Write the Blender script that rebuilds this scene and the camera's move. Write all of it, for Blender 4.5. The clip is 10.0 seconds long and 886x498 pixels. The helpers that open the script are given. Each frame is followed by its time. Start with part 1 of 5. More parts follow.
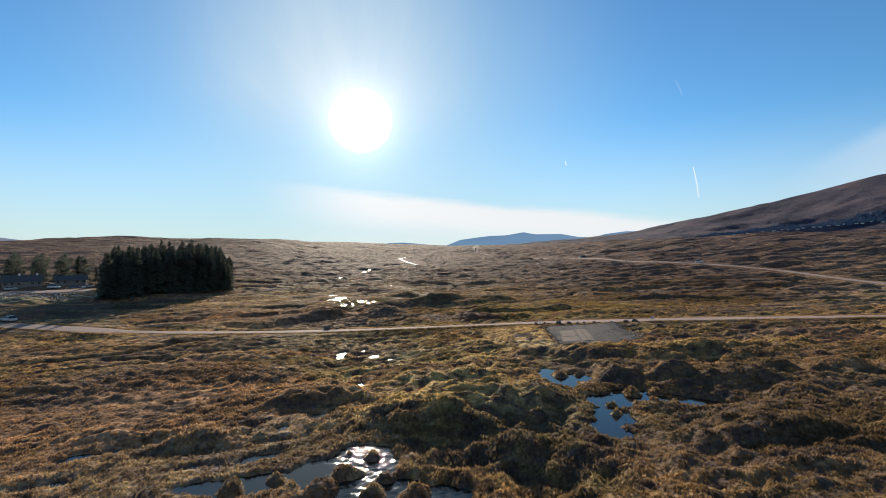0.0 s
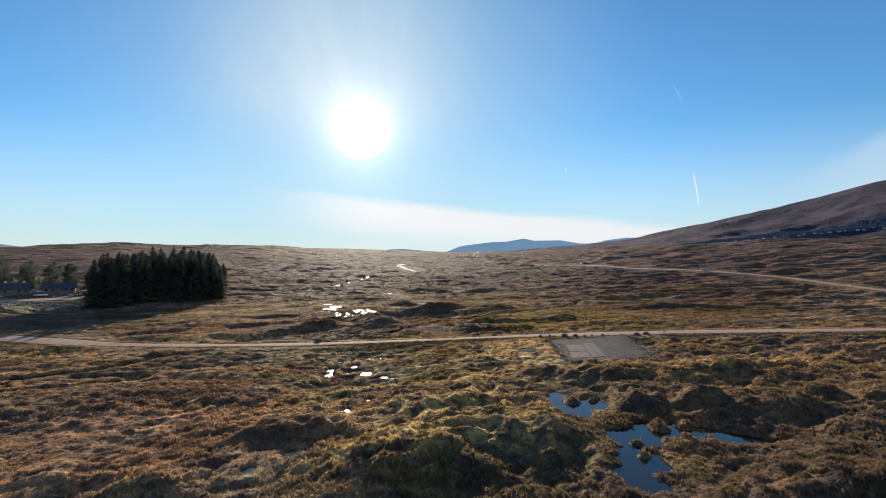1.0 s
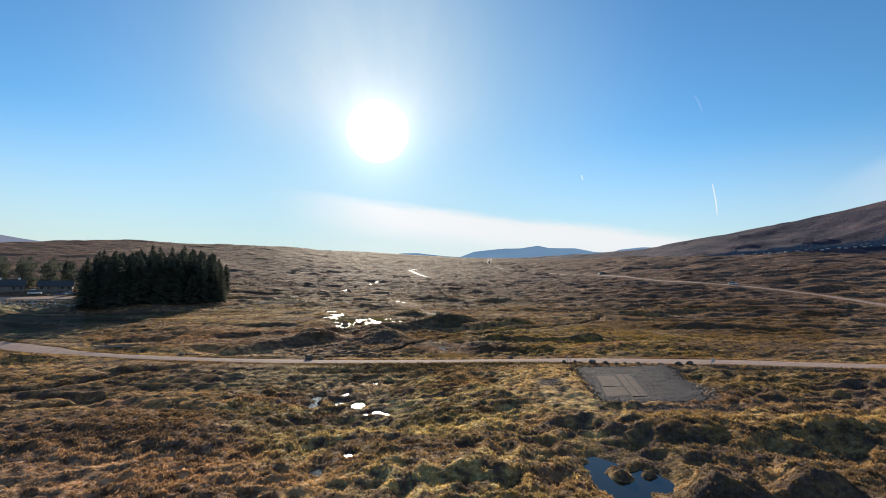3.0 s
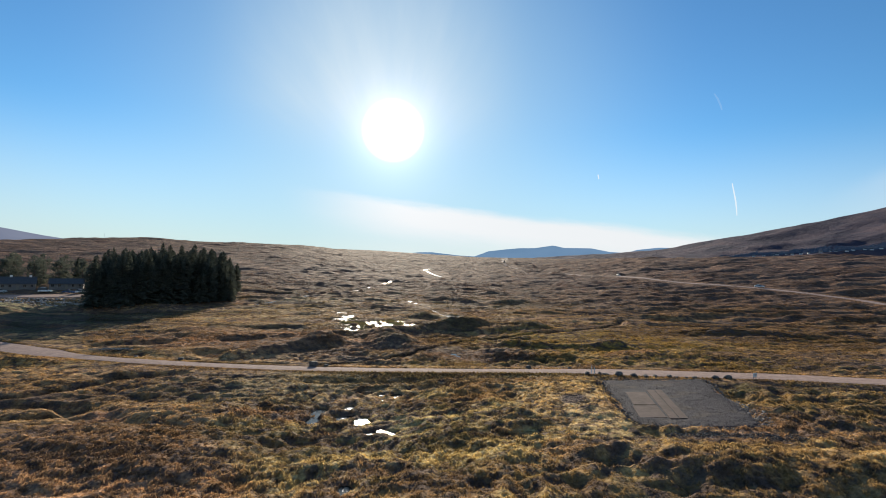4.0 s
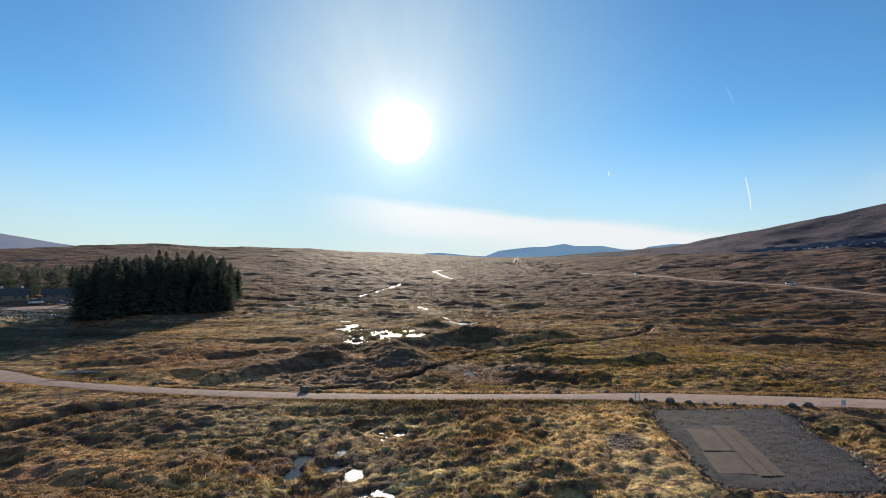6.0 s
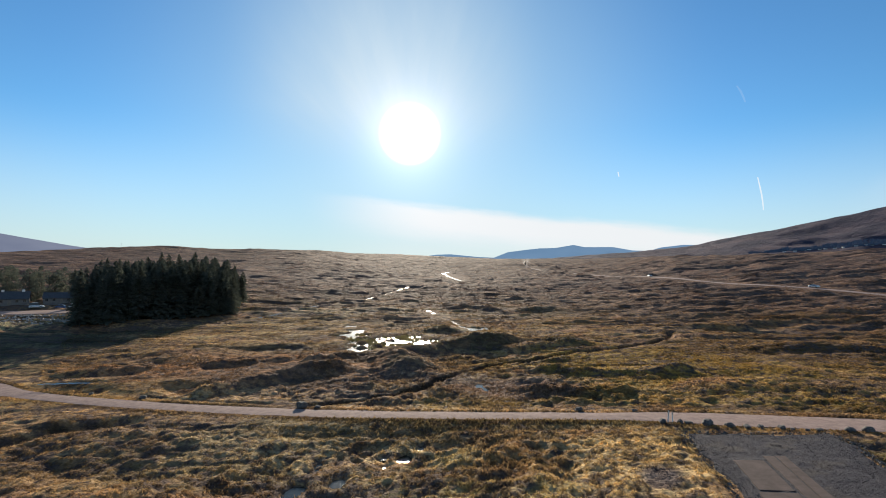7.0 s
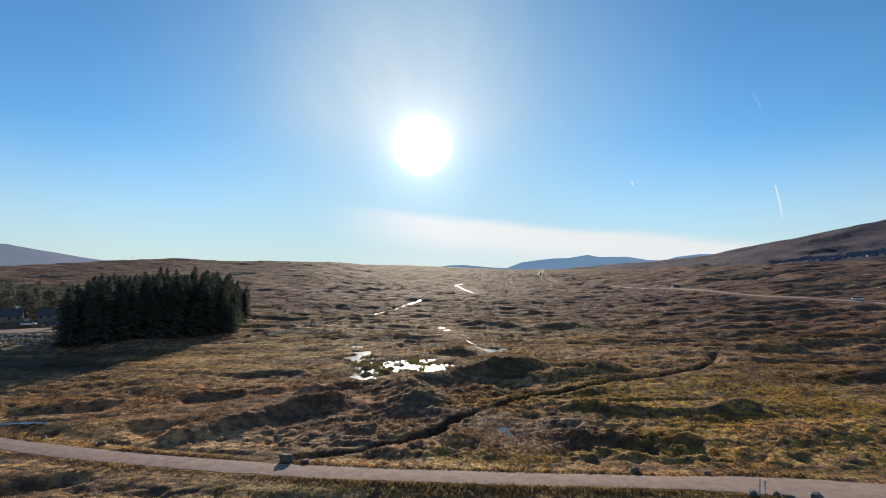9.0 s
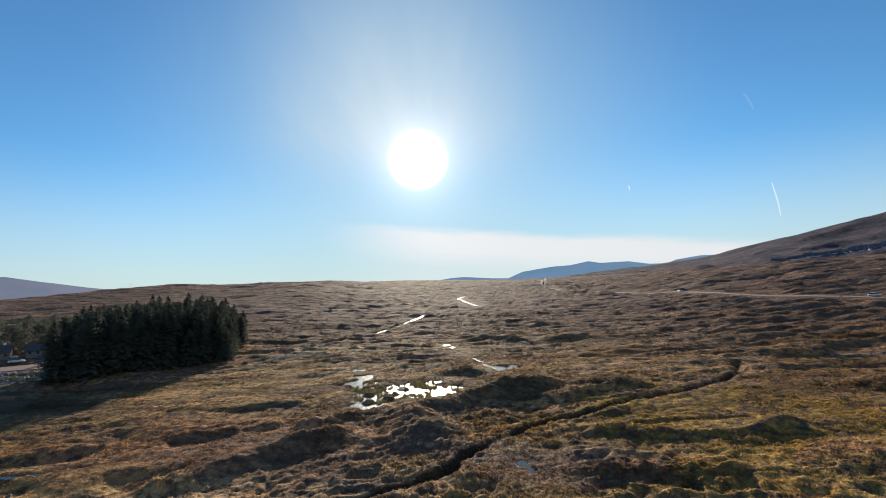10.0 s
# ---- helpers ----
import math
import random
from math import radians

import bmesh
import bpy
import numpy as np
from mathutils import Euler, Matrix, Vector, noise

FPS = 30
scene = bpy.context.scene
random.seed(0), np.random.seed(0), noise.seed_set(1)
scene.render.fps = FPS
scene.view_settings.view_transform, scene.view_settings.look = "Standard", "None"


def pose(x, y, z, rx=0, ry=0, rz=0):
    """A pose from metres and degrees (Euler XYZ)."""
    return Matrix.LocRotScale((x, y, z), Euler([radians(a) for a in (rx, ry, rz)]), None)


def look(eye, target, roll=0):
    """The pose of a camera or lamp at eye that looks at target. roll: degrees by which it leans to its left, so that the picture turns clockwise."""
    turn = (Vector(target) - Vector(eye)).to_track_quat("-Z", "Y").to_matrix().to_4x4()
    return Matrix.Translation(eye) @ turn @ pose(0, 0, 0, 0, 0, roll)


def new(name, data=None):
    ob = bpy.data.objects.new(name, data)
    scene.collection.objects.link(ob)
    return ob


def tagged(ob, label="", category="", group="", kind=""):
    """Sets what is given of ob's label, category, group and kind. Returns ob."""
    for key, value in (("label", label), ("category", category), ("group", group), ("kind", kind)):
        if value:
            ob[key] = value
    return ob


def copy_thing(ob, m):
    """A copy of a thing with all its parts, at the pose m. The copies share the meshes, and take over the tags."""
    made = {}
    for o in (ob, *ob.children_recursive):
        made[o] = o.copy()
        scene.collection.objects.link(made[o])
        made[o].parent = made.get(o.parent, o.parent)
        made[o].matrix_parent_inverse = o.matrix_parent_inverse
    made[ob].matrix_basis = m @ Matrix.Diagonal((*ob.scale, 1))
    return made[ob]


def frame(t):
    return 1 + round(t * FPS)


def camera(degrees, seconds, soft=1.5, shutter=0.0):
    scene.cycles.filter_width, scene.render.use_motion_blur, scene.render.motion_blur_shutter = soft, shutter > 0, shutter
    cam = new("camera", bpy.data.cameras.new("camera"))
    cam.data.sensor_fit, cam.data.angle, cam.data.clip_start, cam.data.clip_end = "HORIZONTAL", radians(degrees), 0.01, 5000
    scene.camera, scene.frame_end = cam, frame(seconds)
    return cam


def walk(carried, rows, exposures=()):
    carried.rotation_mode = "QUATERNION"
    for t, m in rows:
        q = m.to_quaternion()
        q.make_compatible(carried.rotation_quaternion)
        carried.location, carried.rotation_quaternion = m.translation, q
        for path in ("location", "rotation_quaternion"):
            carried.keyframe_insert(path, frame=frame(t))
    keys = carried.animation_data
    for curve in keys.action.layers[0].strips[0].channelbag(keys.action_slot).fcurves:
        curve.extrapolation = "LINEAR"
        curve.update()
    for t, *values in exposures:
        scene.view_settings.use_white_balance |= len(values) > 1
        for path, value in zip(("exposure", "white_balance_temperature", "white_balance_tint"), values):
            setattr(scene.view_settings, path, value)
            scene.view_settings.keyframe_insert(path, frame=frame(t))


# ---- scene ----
cam = camera(82.8, 10.0, soft=0.95)
METRES, EYE, TILT, LEAN, TURN = 60.0, 15.36, -1.5, -3.0, 0.0
ROWS = [
    (0.0, 0.0, 0.0, 0.0, 0.09, 1.67, 3.12),
    (0.5, 0.0033, 0.0498, 0.0029, 0.14, 1.87, 3.13),
    (1.0, 0.0062, 0.0997, 0.0064, 0.09, 2.4, 3.12),
    (1.5, 0.0081, 0.1496, 0.01, 0.11, 3.09, 2.98),
    (2.0, 0.0104, 0.1995, 0.0145, 0.47, 3.44, 2.65),
    (3.5, 0.0157, 0.3485, 0.0281, 2.3, 2.88, 1.15),
    (4.0, 0.015, 0.3985, 0.0322, 3.2, 2.97, 1.21),
    (4.5, 0.013, 0.4489, 0.0366, 3.78, 3.01, 1.99),
    (5.0, 0.0108, 0.4975, 0.041, 4.01, 3.08, 2.42),
    (6.5, 0.0002, 0.6467, 0.0541, 4.81, 3.06, 2.07),
    (7.0, -0.0036, 0.6961, 0.0585, 5.42, 3.26, 2.29),
    (7.5, -0.008, 0.7452, 0.063, 5.77, 3.39, 2.63),
    (8.0, -0.0145, 0.7949, 0.068, 6.03, 3.56, 2.76),
    (8.5, -0.0209, 0.8447, 0.0727, 6.4, 3.94, 2.66),
    (9.0, -0.0271, 0.8938, 0.0798, 6.88, 4.53, 2.52),
    (9.5, -0.0344, 0.9425, 0.0863, 7.3, 5.18, 3.04),
    (10.0, -0.0421, 0.9918, 0.0935, 7.14, 6.03, 5.15),
]
walk(cam, [(t, pose(0, 0, EYE, TILT, LEAN, TURN) @ pose(METRES * x, METRES * y, METRES * z, 90 + pitch, roll, yaw)) for t, x, y, z, yaw, pitch, roll in ROWS],
     exposures=[(0.0, 0.75), (7.0, 0.75), (10.0, 0.66)])

# ---- sun and sky ----
SUN_AZ, SUN_EL = -9.3, 14.3
SUN_WAY = Vector((math.sin(radians(SUN_AZ)) * math.cos(radians(SUN_EL)), math.cos(radians(SUN_AZ)) * math.cos(radians(SUN_EL)), math.sin(radians(SUN_EL))))
lamp = bpy.data.lights.new("sun", "SUN")
lamp.energy, lamp.angle, lamp.color = 5.0, radians(0.55), (1.0, 0.88, 0.70)
sun = new("sun", lamp)
sun.matrix_world = look((0, 0, 200), Vector((0, 0, 200)) - SUN_WAY)


class Nodes:
    """Short hand for building a node tree."""

    def __init__(self, tree):
        self.tree = tree
        tree.nodes.clear()

    def add(self, kind, operation="", blend_type="", sky_type="", interpolation_type=""):
        node = self.tree.nodes.new(kind)
        if operation:
            node.operation = operation
        if blend_type:
            node.blend_type = blend_type
        if sky_type:
            node.sky_type = sky_type
        if interpolation_type:
            node.interpolation_type = interpolation_type
        return node

    def link(self, a, b):
        self.tree.links.new(a, b)

    def feed(self, socket, value):
        if hasattr(value, "links"):
            self.link(value, socket)
        else:
            socket.default_value = value

    def math(self, op, a, b=0.0, c=0.0):
        node = self.add("ShaderNodeMath", operation=op)
        for socket, value in zip(node.inputs, (a, b, c)):
            self.feed(socket, value)
        return node.outputs[0]

    def ease(self, value, lo, hi, to_lo=0.0, to_hi=1.0):
        node = self.add("ShaderNodeMapRange", interpolation_type="SMOOTHSTEP")
        for socket, v in zip(node.inputs, (value, lo, hi, to_lo, to_hi)):
            self.feed(socket, v)
        return node.outputs[0]

    def mix(self, k, a, b, blend="MIX"):
        node = self.add("ShaderNodeMixRGB", blend_type=blend)
        for socket, v in zip(node.inputs, (k, a, b)):
            if isinstance(v, tuple) and len(v) == 3:
                v = (*v, 1)
            self.feed(socket, v)
        return node.outputs[0]

    def noise(self, vector, scale, detail=4.0, rough=0.55):
        node = self.add("ShaderNodeTexNoise")
        if vector is not None:
            self.link(vector, node.inputs["Vector"])
        node.inputs["Scale"].default_value, node.inputs["Detail"].default_value, node.inputs["Roughness"].default_value = scale, detail, rough
        return node.outputs["Fac"]

    def ramp(self, value, stops):
        node = self.add("ShaderNodeValToRGB")
        self.link(value, node.inputs[0])
        band = node.color_ramp
        while len(band.elements) < len(stops):
            band.elements.new(0.5)
        for e, (at, col) in zip(band.elements, stops):
            e.position, e.color = at, (*col, 1)
        return node.outputs[0]


world = bpy.data.worlds.new("sky")
scene.world = world
world.use_nodes = True
n = Nodes(world.node_tree)
sky = n.add("ShaderNodeTexSky", sky_type="NISHITA")
sky.sun_disc, sky.sun_elevation, sky.sun_rotation = False, radians(SUN_EL), radians(SUN_AZ)
sky.altitude, sky.air_density, sky.dust_density, sky.ozone_density = 300, 1.0, 0.08, 2.5
way = n.add("ShaderNodeTexCoord").outputs["Generated"]
split = n.add("ShaderNodeSeparateXYZ")
n.link(way, split.inputs[0])
az = n.math("DEGREES", n.math("ARCTAN2", split.outputs[0], split.outputs[1]))
el = n.math("DEGREES", n.math("ARCSINE", split.outputs[2]))
near = n.add("ShaderNodeVectorMath", operation="DOT_PRODUCT")
n.link(way, near.inputs[0])
near.inputs[1].default_value = SUN_WAY
off = n.math("DEGREES", n.math("ARCCOSINE", n.math("MINIMUM", near.outputs["Value"], 1.0)))
# thin cirrus in a low bank that tapers to the north; a pale fanned veil above the sun
turn = n.add("ShaderNodeCombineXYZ")
n.link(n.math("MULTIPLY", az, 0.05), turn.inputs[0])
n.link(n.math("ADD", n.math("MULTIPLY", el, 0.30), n.math("MULTIPLY", az, 0.03)), turn.inputs[1])
streak = n.noise(turn.outputs[0], 2.2, 5.0, 0.6)
top = n.math("SUBTRACT", 5.9, n.math("MULTIPLY", az, 0.096))
top = n.math("ADD", top, n.math("MULTIPLY", n.math("SUBTRACT", streak, 0.5), 1.6))
below = n.math("SUBTRACT", top, el)
bank = n.math("MULTIPLY", n.ease(below, -0.3, 1.0), n.ease(below, 2.0, 5.0, 1.0, 0.35))
bank = n.math("MULTIPLY", bank, n.math("MULTIPLY", n.ease(az, -22.0, -6.0), n.ease(az, 22.0, 30.0, 1.0, 0.0)))
wisp = n.math("MULTIPLY", n.ease(az, 32.0, 44.0), n.math("MULTIPLY", n.ease(el, 3.0, 6.0), n.ease(n.math("SUBTRACT", el, n.math("MULTIPLY", n.math("SUBTRACT", az, 36.0), 0.5)), 6.8, 8.6, 1.0, 0.0)))
fan = n.add("ShaderNodeCombineXYZ")
n.link(n.math("MULTIPLY", n.math("ARCTAN2", n.math("SUBTRACT", az, SUN_AZ), n.math("SUBTRACT", el, SUN_EL - 6)), 1.3), fan.inputs[0])
n.link(n.math("MULTIPLY", off, 0.02), fan.inputs[1])
rays = n.noise(fan.outputs[0], 3.0, 4.0, 0.6)
veil = n.math("MULTIPLY", n.ease(n.math("ABSOLUTE", n.math("ADD", n.math("SUBTRACT", az, SUN_AZ), 2.5)), 2.0, 19.0, 1.0, 0.0), n.ease(el, 10.0, 18.0))
veil = n.math("MULTIPLY", n.math("MULTIPLY", veil, n.ease(el, 18.0, 34.0, 1.0, 0.3)), n.ease(rays, 0.10, 0.95, 0.50, 1.0))
# brightness round the sun
disc = n.math("MULTIPLY", n.ease(off, 1.2, 3.6, 1.0, 0.0), 6.0)
halo = n.math("POWER", 2.718, n.math("MULTIPLY", off, -0.46))
wide = n.math("POWER", 2.718, n.math("MULTIPLY", off, -0.11))
tint = n.mix(1.0, sky.outputs[0], (0.072, 0.121, 0.150), "MULTIPLY")
tint = n.mix(n.ease(el, -1.0, 15.0, 0.74, 0.0), tint, (0.67, 0.73, 0.80))
tint = n.mix(n.ease(off, 4.0, 34.0, 0.62, 0.0), tint, (0.42, 0.62, 0.73))
tint = n.mix(n.math("MULTIPLY", bank, 0.95), tint, (0.90, 0.92, 0.94))
tint = n.mix(n.math("MULTIPLY", wisp, 0.35), tint, (0.80, 0.87, 0.93))
tint = n.mix(n.math("MULTIPLY", veil, 0.78), tint, (0.68, 0.80, 0.87))
glow = n.math("ADD", disc, n.math("ADD", n.math("MULTIPLY", halo, 1.5), n.math("MULTIPLY", wide, 0.19)))
out = n.add("ShaderNodeBackground")
warm = n.add("ShaderNodeVectorMath", operation="SCALE")
warm.inputs[0].default_value = (1.0, 0.91, 0.86)
n.link(glow, warm.inputs["Scale"])
n.link(n.mix(1.0, tint, warm.outputs[0], "ADD"), out.inputs[0])
out.inputs[1].default_value = 0.575
end = n.add("ShaderNodeOutputWorld")
n.link(out.outputs[0], end.inputs[0])


# ---- materials ----
def material(name):
    m = bpy.data.materials.new(name)
    m.use_nodes = True
    return m, Nodes(m.node_tree)


def finish(n, shader):
    n.link(shader, n.add("ShaderNodeOutputMaterial").inputs[0])


def principled(n, colour, rough, metal=0.0, normal=None, ior=1.45, specular=0.5):
    p = n.add("ShaderNodeBsdfPrincipled")
    n.feed(p.inputs["Base Color"], (*colour, 1) if isinstance(colour, tuple) else colour)
    n.feed(p.inputs["Roughness"], rough)
    p.inputs["Metallic"].default_value, p.inputs["IOR"].default_value = metal, ior
    p.inputs["Specular IOR Level"].default_value = specular
    if normal is not None:
        n.link(normal, p.inputs["Normal"])
    return p.outputs[0]


def bump(n, height, depth, strength=1.0):
    b = n.add("ShaderNodeBump")
    b.inputs["Strength"].default_value, b.inputs["Distance"].default_value = strength, depth
    n.link(height, b.inputs["Height"])
    return b.outputs[0]


# plant zones, some painting glare or shade: x, y, half widths, colour, share
ZONES = [
    # the zones of these two lines are lightened to paint sun glare
    (-18, 125, 38, 45, (0.250, 0.190, 0.118), 0.4),
    (-32, 52, 24, 24, (0.215, 0.128, 0.076), 0.75), (-52, 92, 26, 14, (0.252, 0.160, 0.077), 0.75), (2, 46, 9, 13, (0.245, 0.185, 0.075), 0.75), (-5, 72, 17, 17, (0.290, 0.228, 0.098), 0.75),
    (30, 132, 36, 20, (0.172, 0.112, 0.028), 0.85), (30, 110, 44, 7, (0.176, 0.116, 0.035), 0.75), (12, 84, 6, 11, (0.345, 0.245, 0.112), 0.9), (25, 63, 15, 5, (0.320, 0.220, 0.088), 0.8),
    (38, 80, 8, 9, (0.260, 0.175, 0.072), 0.7), (-42, 128, 36, 16, (0.162, 0.088, 0.050), 0.8), (30, 36, 26, 19, (0.088, 0.061, 0.036), 0.9), (9, 34, 9, 9, (0.118, 0.094, 0.052), 0.85),
]
ZONES += [
    # (-14, 32) and (-56, 205) are made paler to paint glare as well
    (-14, 32, 16, 9, (0.172, 0.134, 0.082), 0.75), (76, 150, 44, 26, (0.118, 0.068, 0.027), 0.8), (-56, 205, 26, 42, (0.280, 0.205, 0.098), 0.8), (-30, 185, 30, 26, (0.200, 0.142, 0.080), 0.6),
    (2, 114, 11, 6, (0.120, 0.074, 0.058), 0.75), (35.8, 88.5, 4, 3.5, (0.105, 0.088, 0.038), 0.8), (13.0, 82.0, 2.2, 3.0, (0.075, 0.064, 0.066), 0.85), (-2, 97.5, 16, 2.2, (0.120, 0.095, 0.042), 0.6),
]
ZONES += [
    # (-104, 152) darkens the field to deepen the wood's cast shadow
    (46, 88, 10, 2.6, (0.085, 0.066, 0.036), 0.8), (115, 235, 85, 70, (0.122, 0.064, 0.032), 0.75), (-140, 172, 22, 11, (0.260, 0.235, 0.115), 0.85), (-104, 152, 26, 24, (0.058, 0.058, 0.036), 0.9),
    # heather on the mounds' near faces, darkened for their shade too
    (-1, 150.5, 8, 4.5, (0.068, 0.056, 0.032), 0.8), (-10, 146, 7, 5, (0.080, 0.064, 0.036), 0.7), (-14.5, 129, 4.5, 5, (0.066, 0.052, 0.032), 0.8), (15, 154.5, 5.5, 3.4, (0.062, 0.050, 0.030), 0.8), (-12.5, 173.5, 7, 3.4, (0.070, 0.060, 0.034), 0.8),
]
ZONES += [
    # first two paint shade on bank sides; (-22, 92) is lightened for glare
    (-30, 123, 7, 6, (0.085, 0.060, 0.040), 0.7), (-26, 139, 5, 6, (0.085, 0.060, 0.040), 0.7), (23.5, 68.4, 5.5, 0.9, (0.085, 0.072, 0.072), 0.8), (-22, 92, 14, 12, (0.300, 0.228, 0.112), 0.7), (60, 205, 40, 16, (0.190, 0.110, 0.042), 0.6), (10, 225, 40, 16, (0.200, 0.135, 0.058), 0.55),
]


def moor_colour(n, where):
    """Autumn moor: straw, russet and olive grasses with dark heather, in patches of several sizes."""
    wide, patch, clump, fine = n.noise(where, 0.022, 3), n.noise(where, 0.11, 4, 0.6), n.noise(where, 0.7, 4, 0.65), n.noise(where, 4.0, 3, 0.6)
    grass = n.ramp(patch, [(0.30, (0.105, 0.080, 0.032)), (0.44, (0.205, 0.135, 0.056)), (0.55, (0.208, 0.128, 0.062)), (0.68, (0.150, 0.086, 0.052))])
    grass = n.mix(n.ease(wide, 0.42, 0.62, 0.0, 0.5), grass, (0.190, 0.128, 0.055))
    cut = n.add("ShaderNodeSeparateXYZ")
    n.link(where, cut.inputs[0])
    wander = n.math("MULTIPLY", n.math("SUBTRACT", patch, 0.5), 2.6)
    # lay in the plant zones, with the glare and shade painted into some
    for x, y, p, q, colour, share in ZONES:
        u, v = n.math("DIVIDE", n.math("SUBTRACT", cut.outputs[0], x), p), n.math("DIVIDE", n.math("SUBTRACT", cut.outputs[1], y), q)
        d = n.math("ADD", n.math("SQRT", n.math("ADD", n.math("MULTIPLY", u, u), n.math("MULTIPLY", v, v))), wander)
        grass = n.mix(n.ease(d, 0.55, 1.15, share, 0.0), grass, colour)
    upland = n.ease(n.math("ADD", cut.outputs[1], n.math("MULTIPLY", wander, 50.0)), 130.0, 330.0, 0.0, 0.9)
    grass = n.mix(upland, grass, n.ramp(patch, [(0.36, (0.046, 0.034, 0.032)), (0.50, (0.096, 0.060, 0.046)), (0.64, (0.150, 0.094, 0.060))]))
    long = n.add("ShaderNodeVectorMath", operation="MULTIPLY")
    n.link(where, long.inputs[0])
    long.inputs[1].default_value = (0.4, 1.0, 1.0)
    bank = n.noise(long.outputs[0], 0.07, 6, 0.62)
    thin = n.add("ShaderNodeVectorMath", operation="MULTIPLY")
    n.link(where, thin.inputs[0])
    thin.inputs[1].default_value = (0.16, 1.0, 1.0)
    grass = n.mix(0.75, grass, n.ramp(n.noise(thin.outputs[0], 0.12, 7, 0.72), [(0.40, (0.30, 0.29, 0.31)), (0.52, (1.02, 1.00, 0.98)), (0.62, (1.50, 1.46, 1.36))]), "MULTIPLY")
    grass = n.mix(0.85, grass, n.ramp(clump, [(0.36, (0.50, 0.48, 0.48)), (0.62, (1.38, 1.38, 1.36))]), "MULTIPLY")
    heather = n.ramp(clump, [(0.30, (0.052, 0.040, 0.034)), (0.6, (0.120, 0.082, 0.060))])
    mixed = n.mix(n.ease(n.math("ADD", n.math("MULTIPLY", clump, 0.6), n.math("MULTIPLY", bank, 0.4)), 0.42, 0.53, 0.85, 0.0), grass, heather)
    return n.mix(0.8, mixed, n.ramp(fine, [(0.25, (0.55, 0.55, 0.55)), (0.75, (1.5, 1.5, 1.5))]), "MULTIPLY")


def place(n):
    return n.add("ShaderNodeNewGeometry").outputs["Position"]


m_moor, n = material("moor")
where = place(n)
rise = n.math("ADD", n.math("MULTIPLY", n.noise(where, 0.8, 5, 0.65), 0.6), n.math("MULTIPLY", n.noise(where, 4.0, 4, 0.7), 0.4))
rise = n.math("ADD", rise, n.math("MULTIPLY", n.noise(where, 0.16, 4, 0.6), 2.0))
long = n.add("ShaderNodeVectorMath", operation="MULTIPLY")
n.link(where, long.inputs[0])
long.inputs[1].default_value = (0.38, 1.0, 1.0)
rise = n.math("ADD", rise, n.math("MULTIPLY", n.noise(long.outputs[0], 0.24, 4, 0.62), 2.2))
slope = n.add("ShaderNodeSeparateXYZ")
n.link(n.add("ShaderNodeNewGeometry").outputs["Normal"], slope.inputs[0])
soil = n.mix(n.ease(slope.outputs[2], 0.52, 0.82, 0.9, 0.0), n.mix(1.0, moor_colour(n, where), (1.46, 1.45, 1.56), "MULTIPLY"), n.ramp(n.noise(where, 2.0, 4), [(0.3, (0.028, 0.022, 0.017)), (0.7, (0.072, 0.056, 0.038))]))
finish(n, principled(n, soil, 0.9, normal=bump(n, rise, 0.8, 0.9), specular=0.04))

m_grass, n = material("grass")
where = place(n)
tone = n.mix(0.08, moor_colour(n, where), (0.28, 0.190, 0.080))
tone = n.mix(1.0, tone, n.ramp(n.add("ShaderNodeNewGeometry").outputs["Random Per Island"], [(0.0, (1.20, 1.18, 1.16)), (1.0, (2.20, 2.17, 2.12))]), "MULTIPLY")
d, tr, mx = n.add("ShaderNodeBsdfDiffuse"), n.add("ShaderNodeBsdfTranslucent"), n.add("ShaderNodeMixShader")
n.link(tone, d.inputs[0]), n.link(tone, tr.inputs[0])
mx.inputs[0].default_value = 0.55
n.link(d.outputs[0], mx.inputs[1]), n.link(tr.outputs[0], mx.inputs[2])
finish(n, mx.outputs[0])

m_water, n = material("peaty water")
where = place(n)
rip = n.math("ADD", n.noise(where, 7.0, 2, 0.5), n.math("MULTIPLY", n.noise(where, 19.0, 2, 0.5), 0.45))
spread = n.add("ShaderNodeSeparateXYZ")
n.link(where, spread.inputs[0])
calm = n.math("MULTIPLY", n.ease(spread.outputs[0], 5.0, 9.0), n.ease(spread.outputs[1], 70.0, 100.0, 1.0, 0.0))
lee = n.math("MULTIPLY", n.ease(spread.outputs[0], -7.4, -6.2, 0.85, 0.0), n.ease(spread.outputs[1], 30.6, 31.6, 1.0, 0.0))
calm = n.math("MAXIMUM", calm, lee)
b = n.add("ShaderNodeBump")
b.inputs["Distance"].default_value = 0.06
n.link(rip, b.inputs["Height"])
n.link(n.math("MULTIPLY", n.ease(calm, 0.0, 1.0, 1.0, 0.05), n.ease(spread.outputs[1], 36.0, 70.0, 0.15, 0.3)), b.inputs["Strength"])
finish(n, principled(n, (0.012, 0.012, 0.010), n.math("MULTIPLY", n.ease(calm, 0.0, 1.0, 1.0, 0.6), n.math("ADD", n.ease(spread.outputs[1], 36.0, 70.0, 0.045, 0.10), n.ease(spread.outputs[1], 110.0, 150.0, 0.0, 0.12))), normal=b.outputs[0], ior=1.33))

m_stream, n = material("running water")
where = place(n)
finish(n, principled(n, (0.02, 0.02, 0.018), 0.24, normal=bump(n, n.noise(where, 4.0, 3, 0.6), 0.12, 0.7), ior=1.33))

